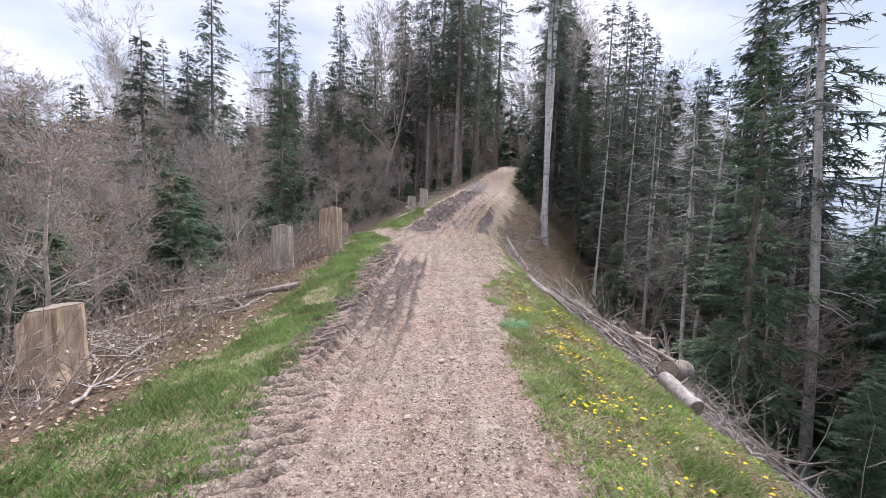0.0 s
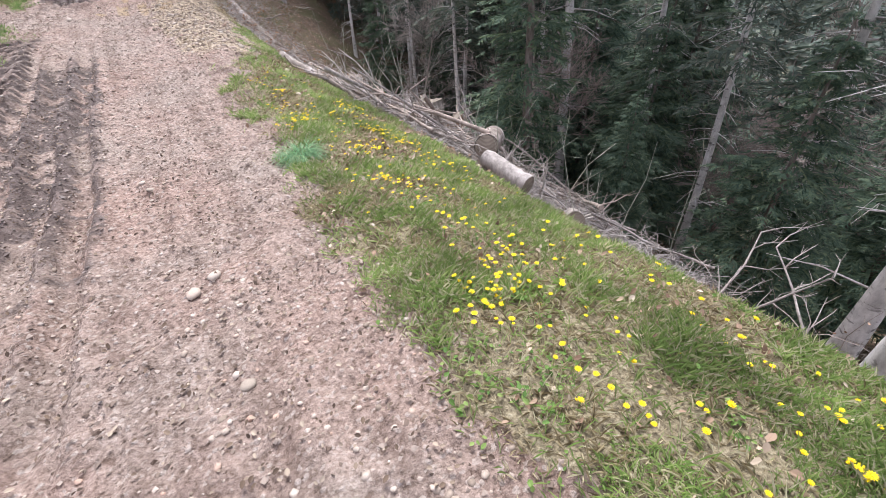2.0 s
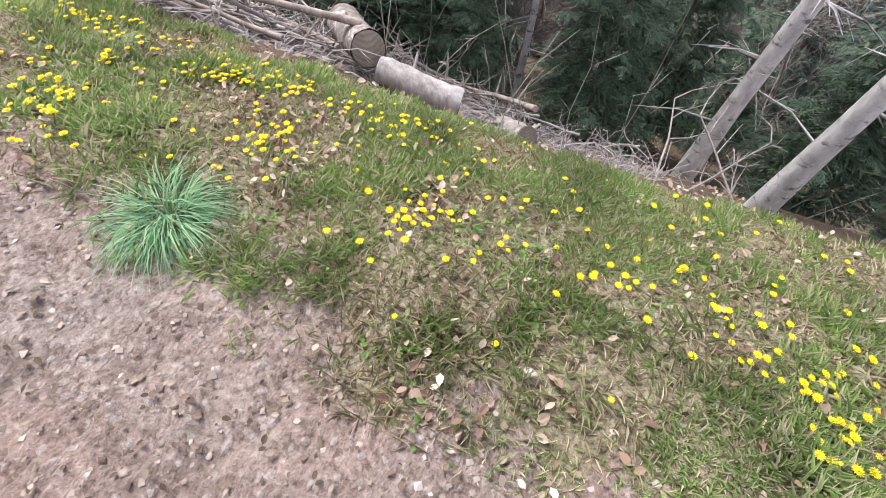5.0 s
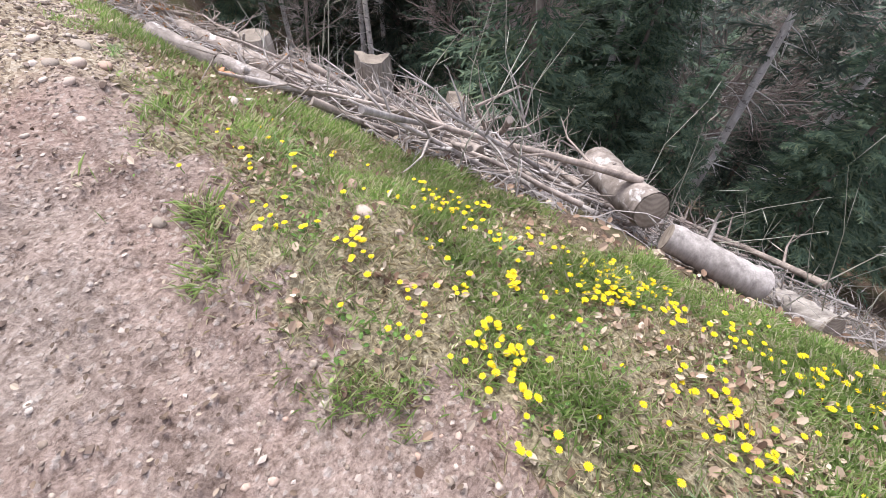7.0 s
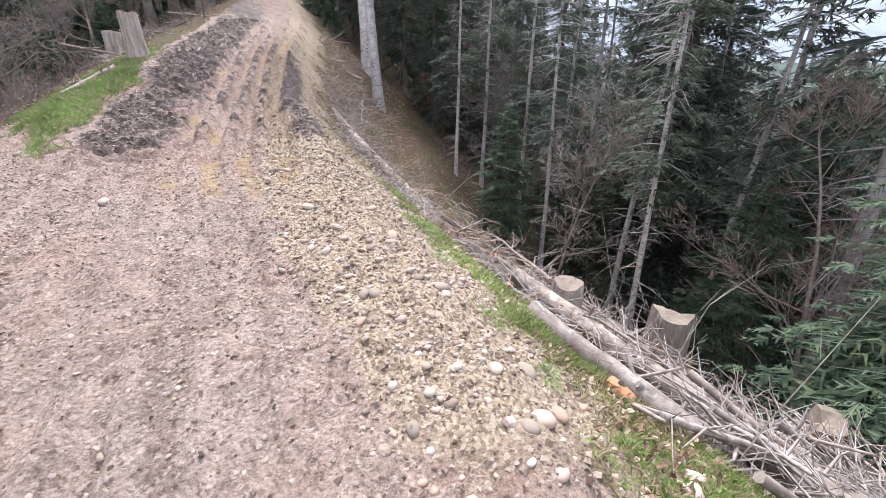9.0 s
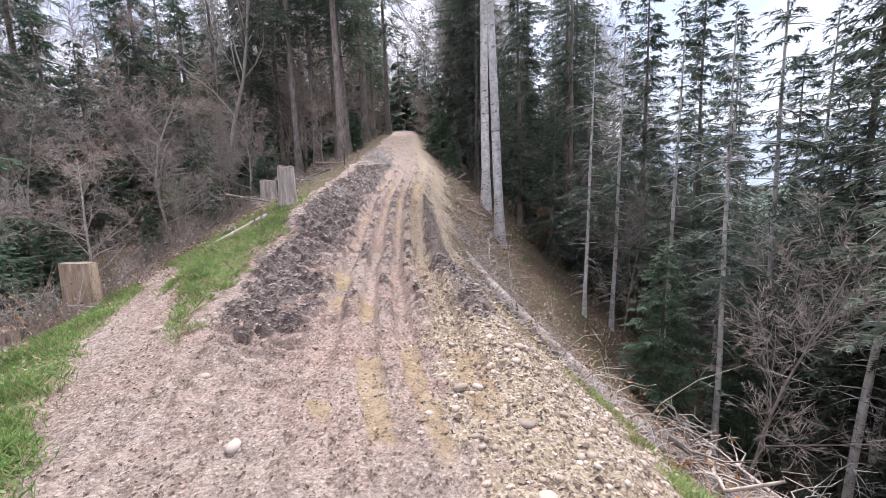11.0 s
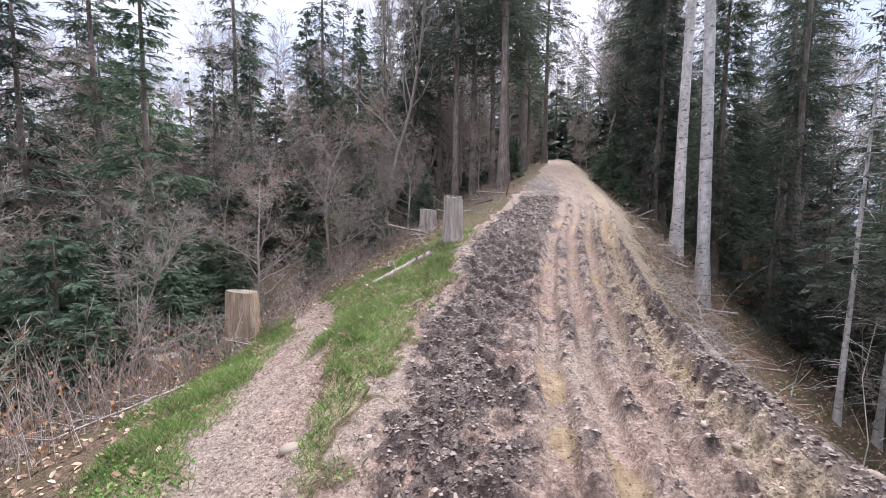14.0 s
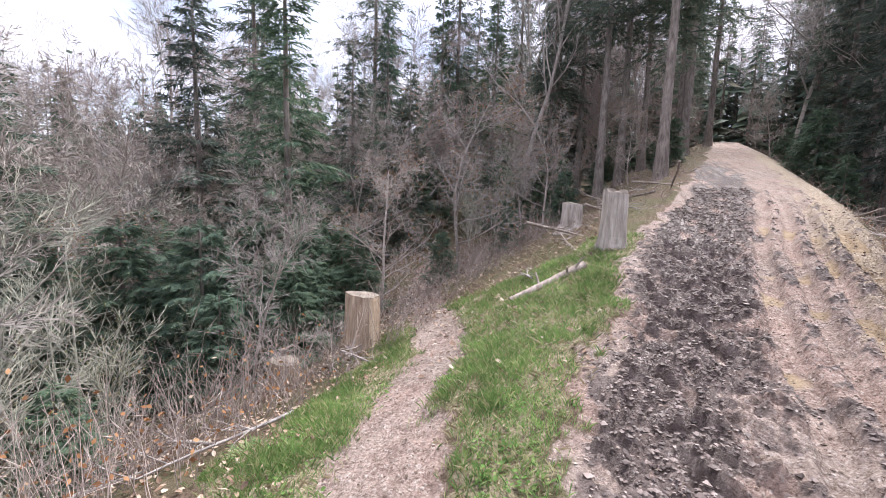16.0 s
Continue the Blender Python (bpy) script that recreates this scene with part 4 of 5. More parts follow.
def stump(name, x, y, h, r, seed, mat, label, notch=0.0, flare=1.5, tilt=0.0, sides=20, z=None, group="tree stumps"):
    rng = np.random.default_rng(seed)
    ang = np.arange(sides) * 2 * np.pi / sides
    lobes = 1 + 0.10 * np.sin(3 * ang + seed) + 0.06 * np.sin(5 * ang + 2 * seed)
    root = 1 + (flare - 1) * np.maximum(0, np.sin(4 * ang + seed)) ** 2
    acc, top = Acc(), Acc()
    rings, zs = [], [-0.25, 0.0, 0.08, 0.2, 0.45, 0.75, 0.94, 1.0]
    for k, f in enumerate(zs):
        g = max(0.0, 1 - max(f, 0) / 0.35) ** 2
        rr = r * lobes * (1 + (root * 1.12 - 1) * g) * (1 - 0.06 * max(f, 0)) * (0.97 if k == 7 else 1)
        rr = rr * (1 + rng.uniform(-0.02, 0.02, sides))
        zz = np.full(sides, f * h) if f < 0.9 else f * h + 0.035 * h * np.sin(ang + seed) - notch * h * (np.cos(ang - 2.2) > 0.35)
        rings.append(np.stack([rr * np.cos(ang), rr * np.sin(ang), zz], 1))
    v = np.concatenate(rings)
    i = np.arange(len(zs) - 1)[:, None] * sides
    j = np.arange(sides)[None]
    k = (j + 1) % sides
    q = np.stack([i + j, i + k, i + sides + k, i + sides + j], -1).reshape(-1, 4)
    acc.add(v, np.concatenate([q[:, [0, 1, 2]], q[:, [0, 2, 3]]]))
    cap = rings[-1] * [0.985, 0.985, 1] + [0, 0, 0.004]
    inner = cap * [0.5, 0.5, 1] + [0, 0, 0.01]
    s = np.arange(sides)
    vv = np.concatenate([cap, inner, [inner.mean(0)]])
    n2 = (s + 1) % sides
    top.add(vv, np.concatenate([np.stack([s, n2, sides + n2], 1), np.stack([s, sides + n2, sides + s], 1), np.stack([sides + s, sides + n2, np.full(sides, 2 * sides)], 1)]))
    ob = thing(name, label, "tree stump", group, pose(x, y, land_z(x, y) if z is None else z, 0, tilt, 25 * seed))
    part("stump_body", acc.mesh("stump_body", mat, smooth_faces=False), ob)
    part("sawn_top", top.mesh("sawn_top", M_CUT), ob, "weathered sawn top")
    return ob


stump("tree_stump", -4.52, 4.75, 0.86, 0.31, 3, M_WOOD, "broad stripped stump with a notched sawn top", 0.16, 1.25)
stump("tree_stump", -3.3, 12.3, 1.3, 0.32, 4, M_WOOD, "tall pale stump with flared roots at the track edge", 0.0, 1.9)
stump("tree_stump", -3.95, 10.3, 1.05, 0.25, 5, M_WOODG, "grey weathered stump among dry stalks")
stump("tree_stump", -1.12, 23.2, 1.02, 0.22, 6, M_WOODG, "grey topped stump with red rotten foot", 0.08, 1.3)
stump("tree_stump", -5.15, 21.4, 1.0, 0.31, 7, M_WOOD, "brown sawn stump beside the side path", 0.0, 1.25)
stump("low_stump", -6.0, 20.4, 0.42, 0.24, 8, M_WOOD, "low pale sawn stump in brown litter", 0.0, 1.15)
stump("tree_stump", -2.1, 27.4, 0.7, 0.28, 9, M_WOODG, "grey square-cut stump behind brush")
stump("snag", 11.0, 31.8, 2.3, 0.33, 10, M_WOODR, "tall red rotten snag on the steep bank", 0.1, 1.2)
stump("tree_stump", 6.2, 12.5, 1.15, 0.33, 11, M_WOODG, "grey upright stump below the log bank", 0.12, 1.2)
stump("tree_stump", 4.3, 13.0, 0.55, 0.22, 12, M_WOODG, "short grey stump among brambles", 0.0, 1.2)
stump("tree_stump", 5.4, 10.2, 0.8, 0.24, 14, M_WOODR, "broken brown stump in the brush pile", 0.25, 1.3)


def log(name, label, a, b, r0, r1, seed, mat, peel=0.0, lift=0.0, knots=5):
    """A felled trunk from a to b (x, y): it lies along the land."""
    rng = np.random.default_rng(seed)
    n = 12
    s = np.linspace(0, 1, n)
    x, y = a[0] + (b[0] - a[0]) * s, a[1] + (b[1] - a[1]) * s
    x, y = x + 0.02 * np.sin(5 * s + seed), y + 0.02 * np.cos(4 * s + seed)
    zl = land(x, y)
    fit_ = np.polyfit(s, zl, 1)
    z = np.polyval(fit_, s) * 0.75 + zl * 0.25 + r0 * 0.75 + lift
    if len(a) > 2:
        z = a[2] + (b[2] - a[2]) * s
    c = np.array([x.mean(), y.mean(), z.mean()])
    pts = np.stack([x, y, z], 1) - c
    acc, ends = Acc(), Acc()
    tube(acc, pts, np.linspace(r0, r1, n) * (1 + 0.05 * rng.uniform(-1, 1, n)), 14, False, lump=0.045, rng=rng)
    for _ in range(knots):
        t = rng.integers(1, n - 1)
        d = unit(rng.normal(0, 1, 3) + [0, 0, 0.4])
        L = rng.uniform(0.08, 0.22) + r0
        tube(acc, [pts[t], pts[t] + d * L], [0.022, 0.014], 6, True)
    ob = thing(name, label, "log", "felled logs", Matrix.Translation(c))
    part("log_bark", acc.mesh("log_bark", mat, smooth_faces=True), ob)
    for e, o, sg in ((pts[0], pts[1], r0), (pts[-1], pts[-2], r1)):
        w = unit(e - o)
        acc2 = Acc()
        tube(acc2, [e - w * 0.02, e + w * 0.006], [sg * 0.97, sg * 0.95], 16, True)
        part("sawn_end", acc2.mesh("sawn_end", M_CUT), ob, "sawn log end")
    return ob


log("log", "short pale peeled log lying on the verge edge", (3.74, 6.82, -1.03), (3.84, 6.02, -1.17), 0.125, 0.14, 1, M_DEAD)
log("log", "short thick log with dark sawn end in the brush", (3.91, 7.05, -0.97), (4.62, 7.75, -1.22), 0.175, 0.185, 15, M_LOG, knots=2)
log("log", "long brown barked log on the bank", (3.3, 13.0), (3.5, 8.6), 0.10, 0.13, 3, M_LOG, lift=0.08)
log("log", "flaking white barked log beside the gravel edge", (2.42, 11.6), (2.75, 10.2), 0.09, 0.10, 4, M_LOG)
log("log", "mossy grey log along the crumbling bank edge", (3.2, 21.4), (3.62, 15.4), 0.12, 0.14, 5, M_LOG, knots=9)
log("log", "decayed log in brown leaves below the grass", (-1.55, 22.0), (-2.5, 21.2), 0.065, 0.05, 6, M_DEADB)
log("log", "split knotty log end in the brush pile", (4.35, 5.7), (4.05, 5.35), 0.10, 0.13, 7, M_WOODG)
log("log", "brown log half hidden by brush", (4.5, 10.9), (5.6, 9.4), 0.12, 0.10, 8, M_LOG)
log("log", "grey log sloping down the bank", (4.6, 9.0), (6.2, 11.2), 0.10, 0.09, 9, M_DEAD)
log("log", "rotting log in brown leaves under brambles", (-4.9, 7.6), (-3.0, 8.6), 0.07, 0.05, 10, M_DEADB)

# bracket fungus on the white log
acc = Acc()
fa = np.linspace(-1.7, 1.7, 13)
for zt, rr in ((0.0, 0.085), (0.03, 0.11), (0.055, 0.095), (0.075, 0.03)):
    acc.v.append(np.stack([rr * np.cos(fa), rr * np.sin(fa) * 1.15, np.full(13, zt)], 1))
fj = np.arange(12)
for k in range(3):
    o = 13 * k
    acc.t += [np.stack([o + fj, o + fj + 1, o + fj + 14], 1), np.stack([o + fj, o + fj + 14, o + fj + 13], 1)]
acc.i = [np.zeros(72)]
fungus = thing("bracket_fungus", "fleshy orange bracket fungus growing on the white log", "fungus", m=pose(2.50, 10.62, land_z(2.50, 10.62) + 0.03, 0, 8, 175), data=acc.mesh("bracket_fungus", M_FUNGUS, smooth_faces=True))


# ---- brushwood ----
def stick_mesh(name, L, r, seed, mat, twigs=6, bend=0.12):
    rng = np.random.default_rng(seed)
    acc = Acc()
    n = 7
    s = np.linspace(-0.5, 0.5, n)
    pts = np.stack([L * s, bend * L * np.cumsum(rng.normal(0, 0.25, n)) * 0.4, bend * L * np.cumsum(rng.normal(0, 0.2, n)) * 0.25], 1)
    pts[:, 2] -= pts[:, 2].min() - r
    tube(acc, pts, np.linspace(r, r * 0.35, n), 6, True, lump=0.12, rng=rng)
    for _ in range(twigs):
        k = rng.integers(1, n)
        d = unit(np.array([rng.uniform(0.2, 1.0), rng.normal(0, 0.8), rng.normal(0.08, 0.28)]))
        l = L * rng.uniform(0.12, 0.34)
        m_ = pts[k] + d * l * 0.5
        e = pts[k] + d * l + rng.normal(0, 0.06 * L, 3) * [1, 1, 0.6]
        tube(acc, [pts[k], m_, e], [r * 0.45, r * 0.3, 0.003], 4, False)
        for _ in range(2):
            g = m_ + (e - m_) * rng.uniform(0, 1)
            tube(acc, [g, g + unit(d + rng.normal(0, 0.6, 3)) * l * 0.4], [0.005, 0.002], 3, False)
    return acc.mesh(name, mat, smooth_faces=True)


STICKS = [stick_mesh("stick", L, r, 60 + i, m_, tw, 0.1 + 0.03 * (i % 3)) for i, (L, r, m_, tw) in enumerate(((2.2, 0.03, M_DEAD, 7), (1.5, 0.022, M_DEAD, 8), (2.8, 0.038, M_DEADB, 7), (1.1, 0.018, M_DEAD, 9), (1.8, 0.026, M_DEADB, 6), (0.8, 0.03, M_WOODG, 2)))]
rng = np.random.default_rng(8)
for i in range(300):
    y = rng.uniform(5.2, 10.4) if i % 5 else rng.uniform(9, 15)
    x = float(edge_r(y)) + rng.uniform(2.1, 4.4) + 0.4 * rng.normal()
    if x < float(edge_r(y)) + 1.5 or (y < 8.2 and x < 4.9):
        continue
    k = i % 6
    dx = 0.4
    slope = math.degrees(math.atan2(land_z(x + dx, y) - land_z(x - dx, y), 2 * dx))
    turn = rng.normal(100, 30) if i % 2 else rng.uniform(0, 360)
    tip = slope * math.cos(math.radians(turn))
    thing("dead_branch", ("bleached grey dead branch in the brush pile", "twiggy pale dead branch in the brush pile", "brown dead branch in the brush pile")[(0, 1, 2, 1, 2, 0)[k]], "dead branch", "brush pile branches", pose(x, y, land_z(x, y) + rng.uniform(0.0, 0.32), 0, -tip + rng.normal(0, 7), turn), STICKS[k])
for x, y, k, rx, rz in ((4.6, 6.5, 5, 78, 30), (4.95, 8.4, 0, 55, 120), (5.3, 9.3, 4, 62, 80), (4.2, 10.1, 5, 70, 10), (3.6, 14.8, 3, 55, 200), (4.0, 15.0, 1, 40, 240), (5.2, 3.2, 1, 35, 60), (4.9, 3.3, 3, 50, 300), (5.2, 3.9, 1, 30, 10), (4.9, 4.4, 3, 25, 150)):
    thing("dead_branch", "bleached dead branch sticking up from the brush", "dead branch", "brush pile branches", pose(x, y, land_z(x, y) + 0.3, 0, -rx, rz), STICKS[k])
for i in range(46):
    y = rng.uniform(2.5, 22)
    x = float(edge_l(y)) - rng.uniform(1.4, 4.5) - (1.6 if y > 15 else 0)
    thing("dead_branch", "pale fallen branch in the leaf litter", "dead branch", "fallen branches under the brambles", pose(x, y, land_z(x, y) + 0.02, 0, rng.normal(0, 8), rng.uniform(0, 360)), STICKS[(1, 3, 4, 5)[i % 4]])
for i in range(26):
    y = rng.uniform(22, 32)
    x = float(edge_l(y)) - rng.uniform(0.3, 2.4) if i % 2 else float(edge_r(y)) + rng.uniform(0.5, 2.6)
    thing("dead_branch", "brown fallen branch beside the climbing track", "dead branch", "fallen branches up the track", pose(x, y, land_z(x, y) + 0.05, 0, rng.normal(0, 10), rng.uniform(40, 140)), STICKS[(0, 2, 4, 1)[i % 4]])


def thicket(name, label, count, place, seed, mat, lo, hi, rad=0.006, lean=0.9, leaves=0, leaf_mat=None):
    """Uncounted arching canes and twigs."""
    rng = np.random.default_rng(seed)
    acc = Acc()
    B, W, L_ = [], [], []
    for _ in range(count):
        x, y = place(rng)
        L = rng.uniform(lo, hi)
        a = rng.uniform(0, 6.283)
        d = np.array([math.cos(a) * lean * rng.uniform(0.2, 1), math.sin(a) * lean * rng.uniform(0.2, 1), 1.0])
        d /= math.sqrt(d @ d)
        pts = [np.array([x, y, land_z(x, y) - 0.02])]
        for k in range(3):
            d = d + rng.normal(0, 0.15, 3) + [0, 0, -0.2 * lean]
            d /= math.sqrt(d @ d)
            pts.append(pts[-1] + d * L / 3)
        tube(acc, pts, np.linspace(rad, rad * 0.3, 4), 3, False)
        for k in (1, 1, 2, 2, 3):
            B.append(pts[k])
            W.append(d)
            L_.append(L)
    B, W, L_ = np.array(B), np.array(W), np.array(L_)
    n = len(B)
    W = unit(W + rng.normal(0, 0.75, (n, 3)))
    blades(acc, B, W, L_ * rng.uniform(0.12, 0.4, n), np.full(n, rad * 0.55), unit(np.cross(W, rng.normal(0, 1, (n, 3)))))
    if leaves:
        k = rng.random(n) < leaves
        w = unit(rng.normal(0, 1, (k.sum(), 3)))
        blades(acc, B[k] + W[k] * 0.05, w, np.full(k.sum(), 0.06), np.full(k.sum(), 0.018), unit(np.cross(w, rng.normal(0, 1, (k.sum(), 3)))), 0, 1)
    return tagged(new(name, acc.mesh(name, mat, leaf_mat or mat)), label, "undergrowth", kind="stuff")


def on_left(r):
    y = r.uniform(1, 30)
    return float(edge_l(y)) - (1.7 + (1.7 if y > 15 else 0)) - abs(r.normal(0, 2.2)), y


def on_bank(r):
    y = r.uniform(4, 10.5) if r.random() < 0.55 else r.uniform(10, 24)
    return float(edge_r(y)) + lerp(y, (4, 3.0), (7.2, 2.7), (8, 1.7), (9, 1.5), (14, 1.1), (18, 0.7)) + abs(r.normal(0, 1.1)), y


def down_slope(r):
    y = r.uniform(-4, 34)
    return float(edge_r(y)) + r.uniform(5.5, 17), y


thicket("bramble_canes", "tangle of brown bramble canes and withered leaves", 2600, on_left, 71, M_DEADB, 0.3, 1.1, 0.006, 0.9, 0.25, M_DEADLEAF)
thicket("bare_brush", "grey brush of fine bare twigs on the slope", 420, on_left, 72, M_TWIGB, 0.5, 1.5, 0.007, 0.5)
thicket("brushwood_twigs", "tangled fine grey twigs of the brush pile", 3600, on_bank, 73, M_DEAD, 0.2, 0.8, 0.008, 2.6)
thicket("bank_brush", "rust brown brush and withered leaves on the bank", 1300, lambda r: (lambda y: (float(edge_r(y)) + lerp(y, (11, 1.6), (15, 1.2), (20, 0.9)) + abs(r.normal(0, 1.4)), y))(r.uniform(11, 30)), 79, M_DEADB, 0.25, 0.9, 0.010, 2.0, 0.6, M_COPPER)
thicket("slope_undergrowth", "brown tangled undergrowth down the shaded slope", 1300, down_slope, 74, M_DEADB, 0.4, 1.3, 0.008, 1.4, 0.3, M_DEADLEAF)
thicket("bare_brush", "thin bare shoots along the bank", 45, on_bank, 75, M_LICHEN, 0.7, 1.7, 0.007, 0.4)
thicket("far_undergrowth", "low brown brush along the upper track", 900, lambda r: (lambda y: (float(edge_l(y)) - r.uniform(0.2, 5), y) if r.random() < 0.6 else (float(edge_r(y)) + r.uniform(0.6, 3), y))(r.uniform(25, 62)), 78, M_DEADB, 0.3, 1.0, 0.008, 1.2, 0.5, M_DEADLEAF)
thicket("dry_stalks", "dry brown stalks round the old stumps", 120, lambda r: (r.normal(-3.5, 0.4), r.normal(11.0, 0.8)), 76, M_DEADB, 0.4, 1.1, 0.005, 0.3, 0.5, M_DEADLEAF)
thicket("dry_stalks", "thin brown stalks and shoots beside the verge", 300, lambda r: (r.uniform(-6.5, -4.3), r.uniform(15.5, 20)), 77, M_TWIGB, 0.4, 1.3, 0.005, 0.35, 0.3, M_COPPER)


# ---- grass, herbs, flowers, leaves, stones ----
def scatter(n, xa, xb, ya, yb, weight, seed):
    rng = np.random.default_rng(seed)
    x, y = rng.uniform(xa, xb, n * 8), rng.uniform(ya, yb, n * 8)
    ok = rng.random(n * 8) < weight(x, y)
    return x[ok][:n], y[ok][:n], rng


def grass_sheet(name, label, n, box, weight, seed, mat, lo, hi, wid, lay=0.7):
    x, y, rng = scatter(n, *box, weight, seed)
    k = len(x)
    z = land(x, y) - 0.008
    a = rng.uniform(0, 6.283, k)
    way = unit(np.stack([lay * np.cos(a) * rng.uniform(0.2, 1.2, k), lay * np.sin(a) * rng.uniform(0.2, 1.2, k), np.ones(k)], 1))
    acc = Acc()
    blades(acc, np.stack([x, y, z], 1), way, rng.uniform(lo, hi, k) * (0.55 + 0.9 * vnoise(x / 0.3, y / 0.3, seed)), np.full(k, wid), np.stack([-np.sin(a), np.cos(a), 0 * a], 1), 0.25)
    return tagged(new(name, acc.mesh(name, mat)), label, "grass", kind="stuff")


def w_left(x, y):
    return zones(x, y)[4] * (x < 0) * (0.28 + 0.9 * smooth(fbm(x, y, 0.5, 81) * 4 + 0.5))


def w_right(x, y):
    return zones(x, y)[4] * (x > 0) * (0.10 + smooth(fbm(x, y, 0.45, 82) * 5 + 0.1 + 0.6 * smooth((x - edge_r(y) - 0.6) / 0.6)))


grass_sheet("grass", "short bright green grass along the muddy track edge", 95000, (-5.5, 0, 0.8, 24), w_left, 91, M_GRASS, 0.045, 0.14, 0.0036)
grass_sheet("grass", "patchy green verge grass with dry blades", 115000, (0.8, 3.8, 0.8, 15), w_right, 92, M_VERGE, 0.035, 0.12, 0.0026, 0.9)
grass_sheet("dry_grass", "thin dry straw matted in the verge", 42000, (0.8, 3.8, 0.8, 18), lambda x, y: zones(x, y)[4] * (x > 0) * 0.8, 93, M_STRAW, 0.03, 0.10, 0.003, 2.0)
grass_sheet("dry_grass", "dry straw and moss below the track", 7000, (-6.5, -1, 17, 27), lambda x, y: zones(x, y)[4] * 0.3 + 0.25 * (x > side_x(y) + 0.5) * (x < edge_l(y)), 94, M_STRAW, 0.05, 0.16, 0.003, 1.6)

def ribbons(acc, base, way, length, width, fall, rng, steps=4):
    """Long grass blades that rise, arch over and taper to a point."""
    n = len(base)
    out = unit(way * [1, 1, 0] + rng.normal(0, 0.02, (n, 3)) * [1, 1, 0])
    side = unit(np.cross(out, [0, 0, 1.0])) * width
    rows, p, d = [], base, way
    for k in range(steps + 1):
        w = 1.0 - 0.95 * (k / steps) ** 1.5
        rows += [p - side * w, p + side * w]
        d = unit(d + (out * 0.35 + np.array([0, 0, -0.62])) * (fall * (0.35 + 0.3 * k))[:, None])
        p = p + d * (length / steps)[:, None]
    v = np.stack(rows, 1).reshape(-1, 3)
    o = np.arange(n)[:, None] * 2 * (steps + 1)
    acc.add(v, np.concatenate([o + [2 * k + i for i in t] for k in range(steps) for t in ((0, 1, 3), (0, 3, 2))]))


for x, y, n, h, r, lab in ((1.15, 6.31, 720, 0.27, 0.10, "lush blue-green sedge tuft at the gravel's edge"), (1.75, 8.95, 150, 0.16, 0.07, "small bright grass tuft among stones"), (2.05, 7.6, 140, 0.15, 0.08, "fresh grass tuft on the verge"), (1.75, 12.1, 130, 0.16, 0.08, "yellow-green grass tuft in the pebbles"), (2.1, 13.2, 160, 0.18, 0.1, "fresh grass tuft on the gravel bank"), (1.7, 10.6, 110, 0.12, 0.07, "thin grass tuft between stones"), (-5.0, 20.75, 200, 0.22, 0.22, "green grass tuft at the stump's foot"), (-4.2, 17.9, 200, 0.2, 0.16, "green grass tuft beside the side path")):
    tr = np.random.default_rng(int(x * 100 + y * 1000) % 9973)
    a, q = tr.uniform(0, 6.283, n), np.sqrt(tr.uniform(0, 1, n))
    base = np.stack([r * q * np.cos(a), r * q * np.sin(a), np.zeros(n) - 0.01], 1)
    way = unit(np.stack([0.9 * q * np.cos(a), 0.9 * q * np.sin(a), np.ones(n)], 1) + tr.normal(0, 0.22, (n, 3)) + [-0.22, 0, 0])
    acc = Acc()
    ribbons(acc, base, way, h * tr.uniform(0.45, 1.35, n), 0.0026, tr.uniform(0.7, 2.3, n), tr)
    thing("grass_tuft", lab, "grass tuft", "", Matrix.Translation((x, y, land_z(x, y))), acc.mesh("grass_tuft", M_TUFT if n > 300 else M_GRASS))


def w_flower(x, y):
    d = x - edge_r(y)
    return (d > 0.02) * (d < lerp(y, (0, 2.0), (6, 1.9), (9, 1.0), (10, 0.7))) * (0.8 * smooth(fbm(x, y, 0.42, 83) * 5 - 0.25) + 0.07) * (0.25 + 0.75 * band(d, 0.25, 1.5, 0.4)) * smooth((9.6 - y) / 1.5)


# coltsfoot: a scaly stalk and a flat yellow head
acc = Acc()
tube(acc, [[0, 0, -0.02], [0.004, 0, 0.03], [0, 0.003, 0.06]], [0.0028, 0.0026, 0.003], 5, False)
stalk_me = acc.mesh("stalk", M_HERB)
acc = Acc()
for ring, (cnt, ln, up) in enumerate(((13, 0.019, 0.15), (11, 0.013, 0.5))):
    fa = np.arange(cnt) * 2 * np.pi / cnt + ring * 0.3
    way = unit(np.stack([np.cos(fa), np.sin(fa), np.full(cnt, up)], 1))
    blades(acc, np.tile([0, 0, 0.06], (cnt, 1)), way, np.full(cnt, ln), np.full(cnt, 0.004), np.stack([-np.sin(fa), np.cos(fa), 0 * fa], 1))
tube(acc, [[0, 0, 0.058], [0, 0, 0.066]], [0.005, 0.004], 7, True)
head_me = acc.mesh("flower_head", M_YELLOW)
x, y, rng = scatter(1500, 0.9, 3.6, 1.0, 10.5, w_flower, 95)
z = land(x, y)
for i in range(min(300, len(x))):
    s = rng.uniform(0.7, 1.15)
    st = thing("coltsfoot", "yellow coltsfoot flower on the grassy verge", "flower", "yellow flowers on the verge", pose(x[i], y[i], z[i], rng.normal(0, 9), rng.normal(0, 9), rng.uniform(0, 360)) @ Matrix.Diagonal((s, s, s, 1)), stalk_me)
    part("flower_head", head_me, st, "yellow ray petals")
hv = np.empty(len(head_me.vertices) * 3, np.float32)
head_me.vertices.foreach_get("co", hv)
hv = hv.reshape(-1, 3)
ht = np.array([p.vertices[:] for p in head_me.polygons])
acc = Acc()
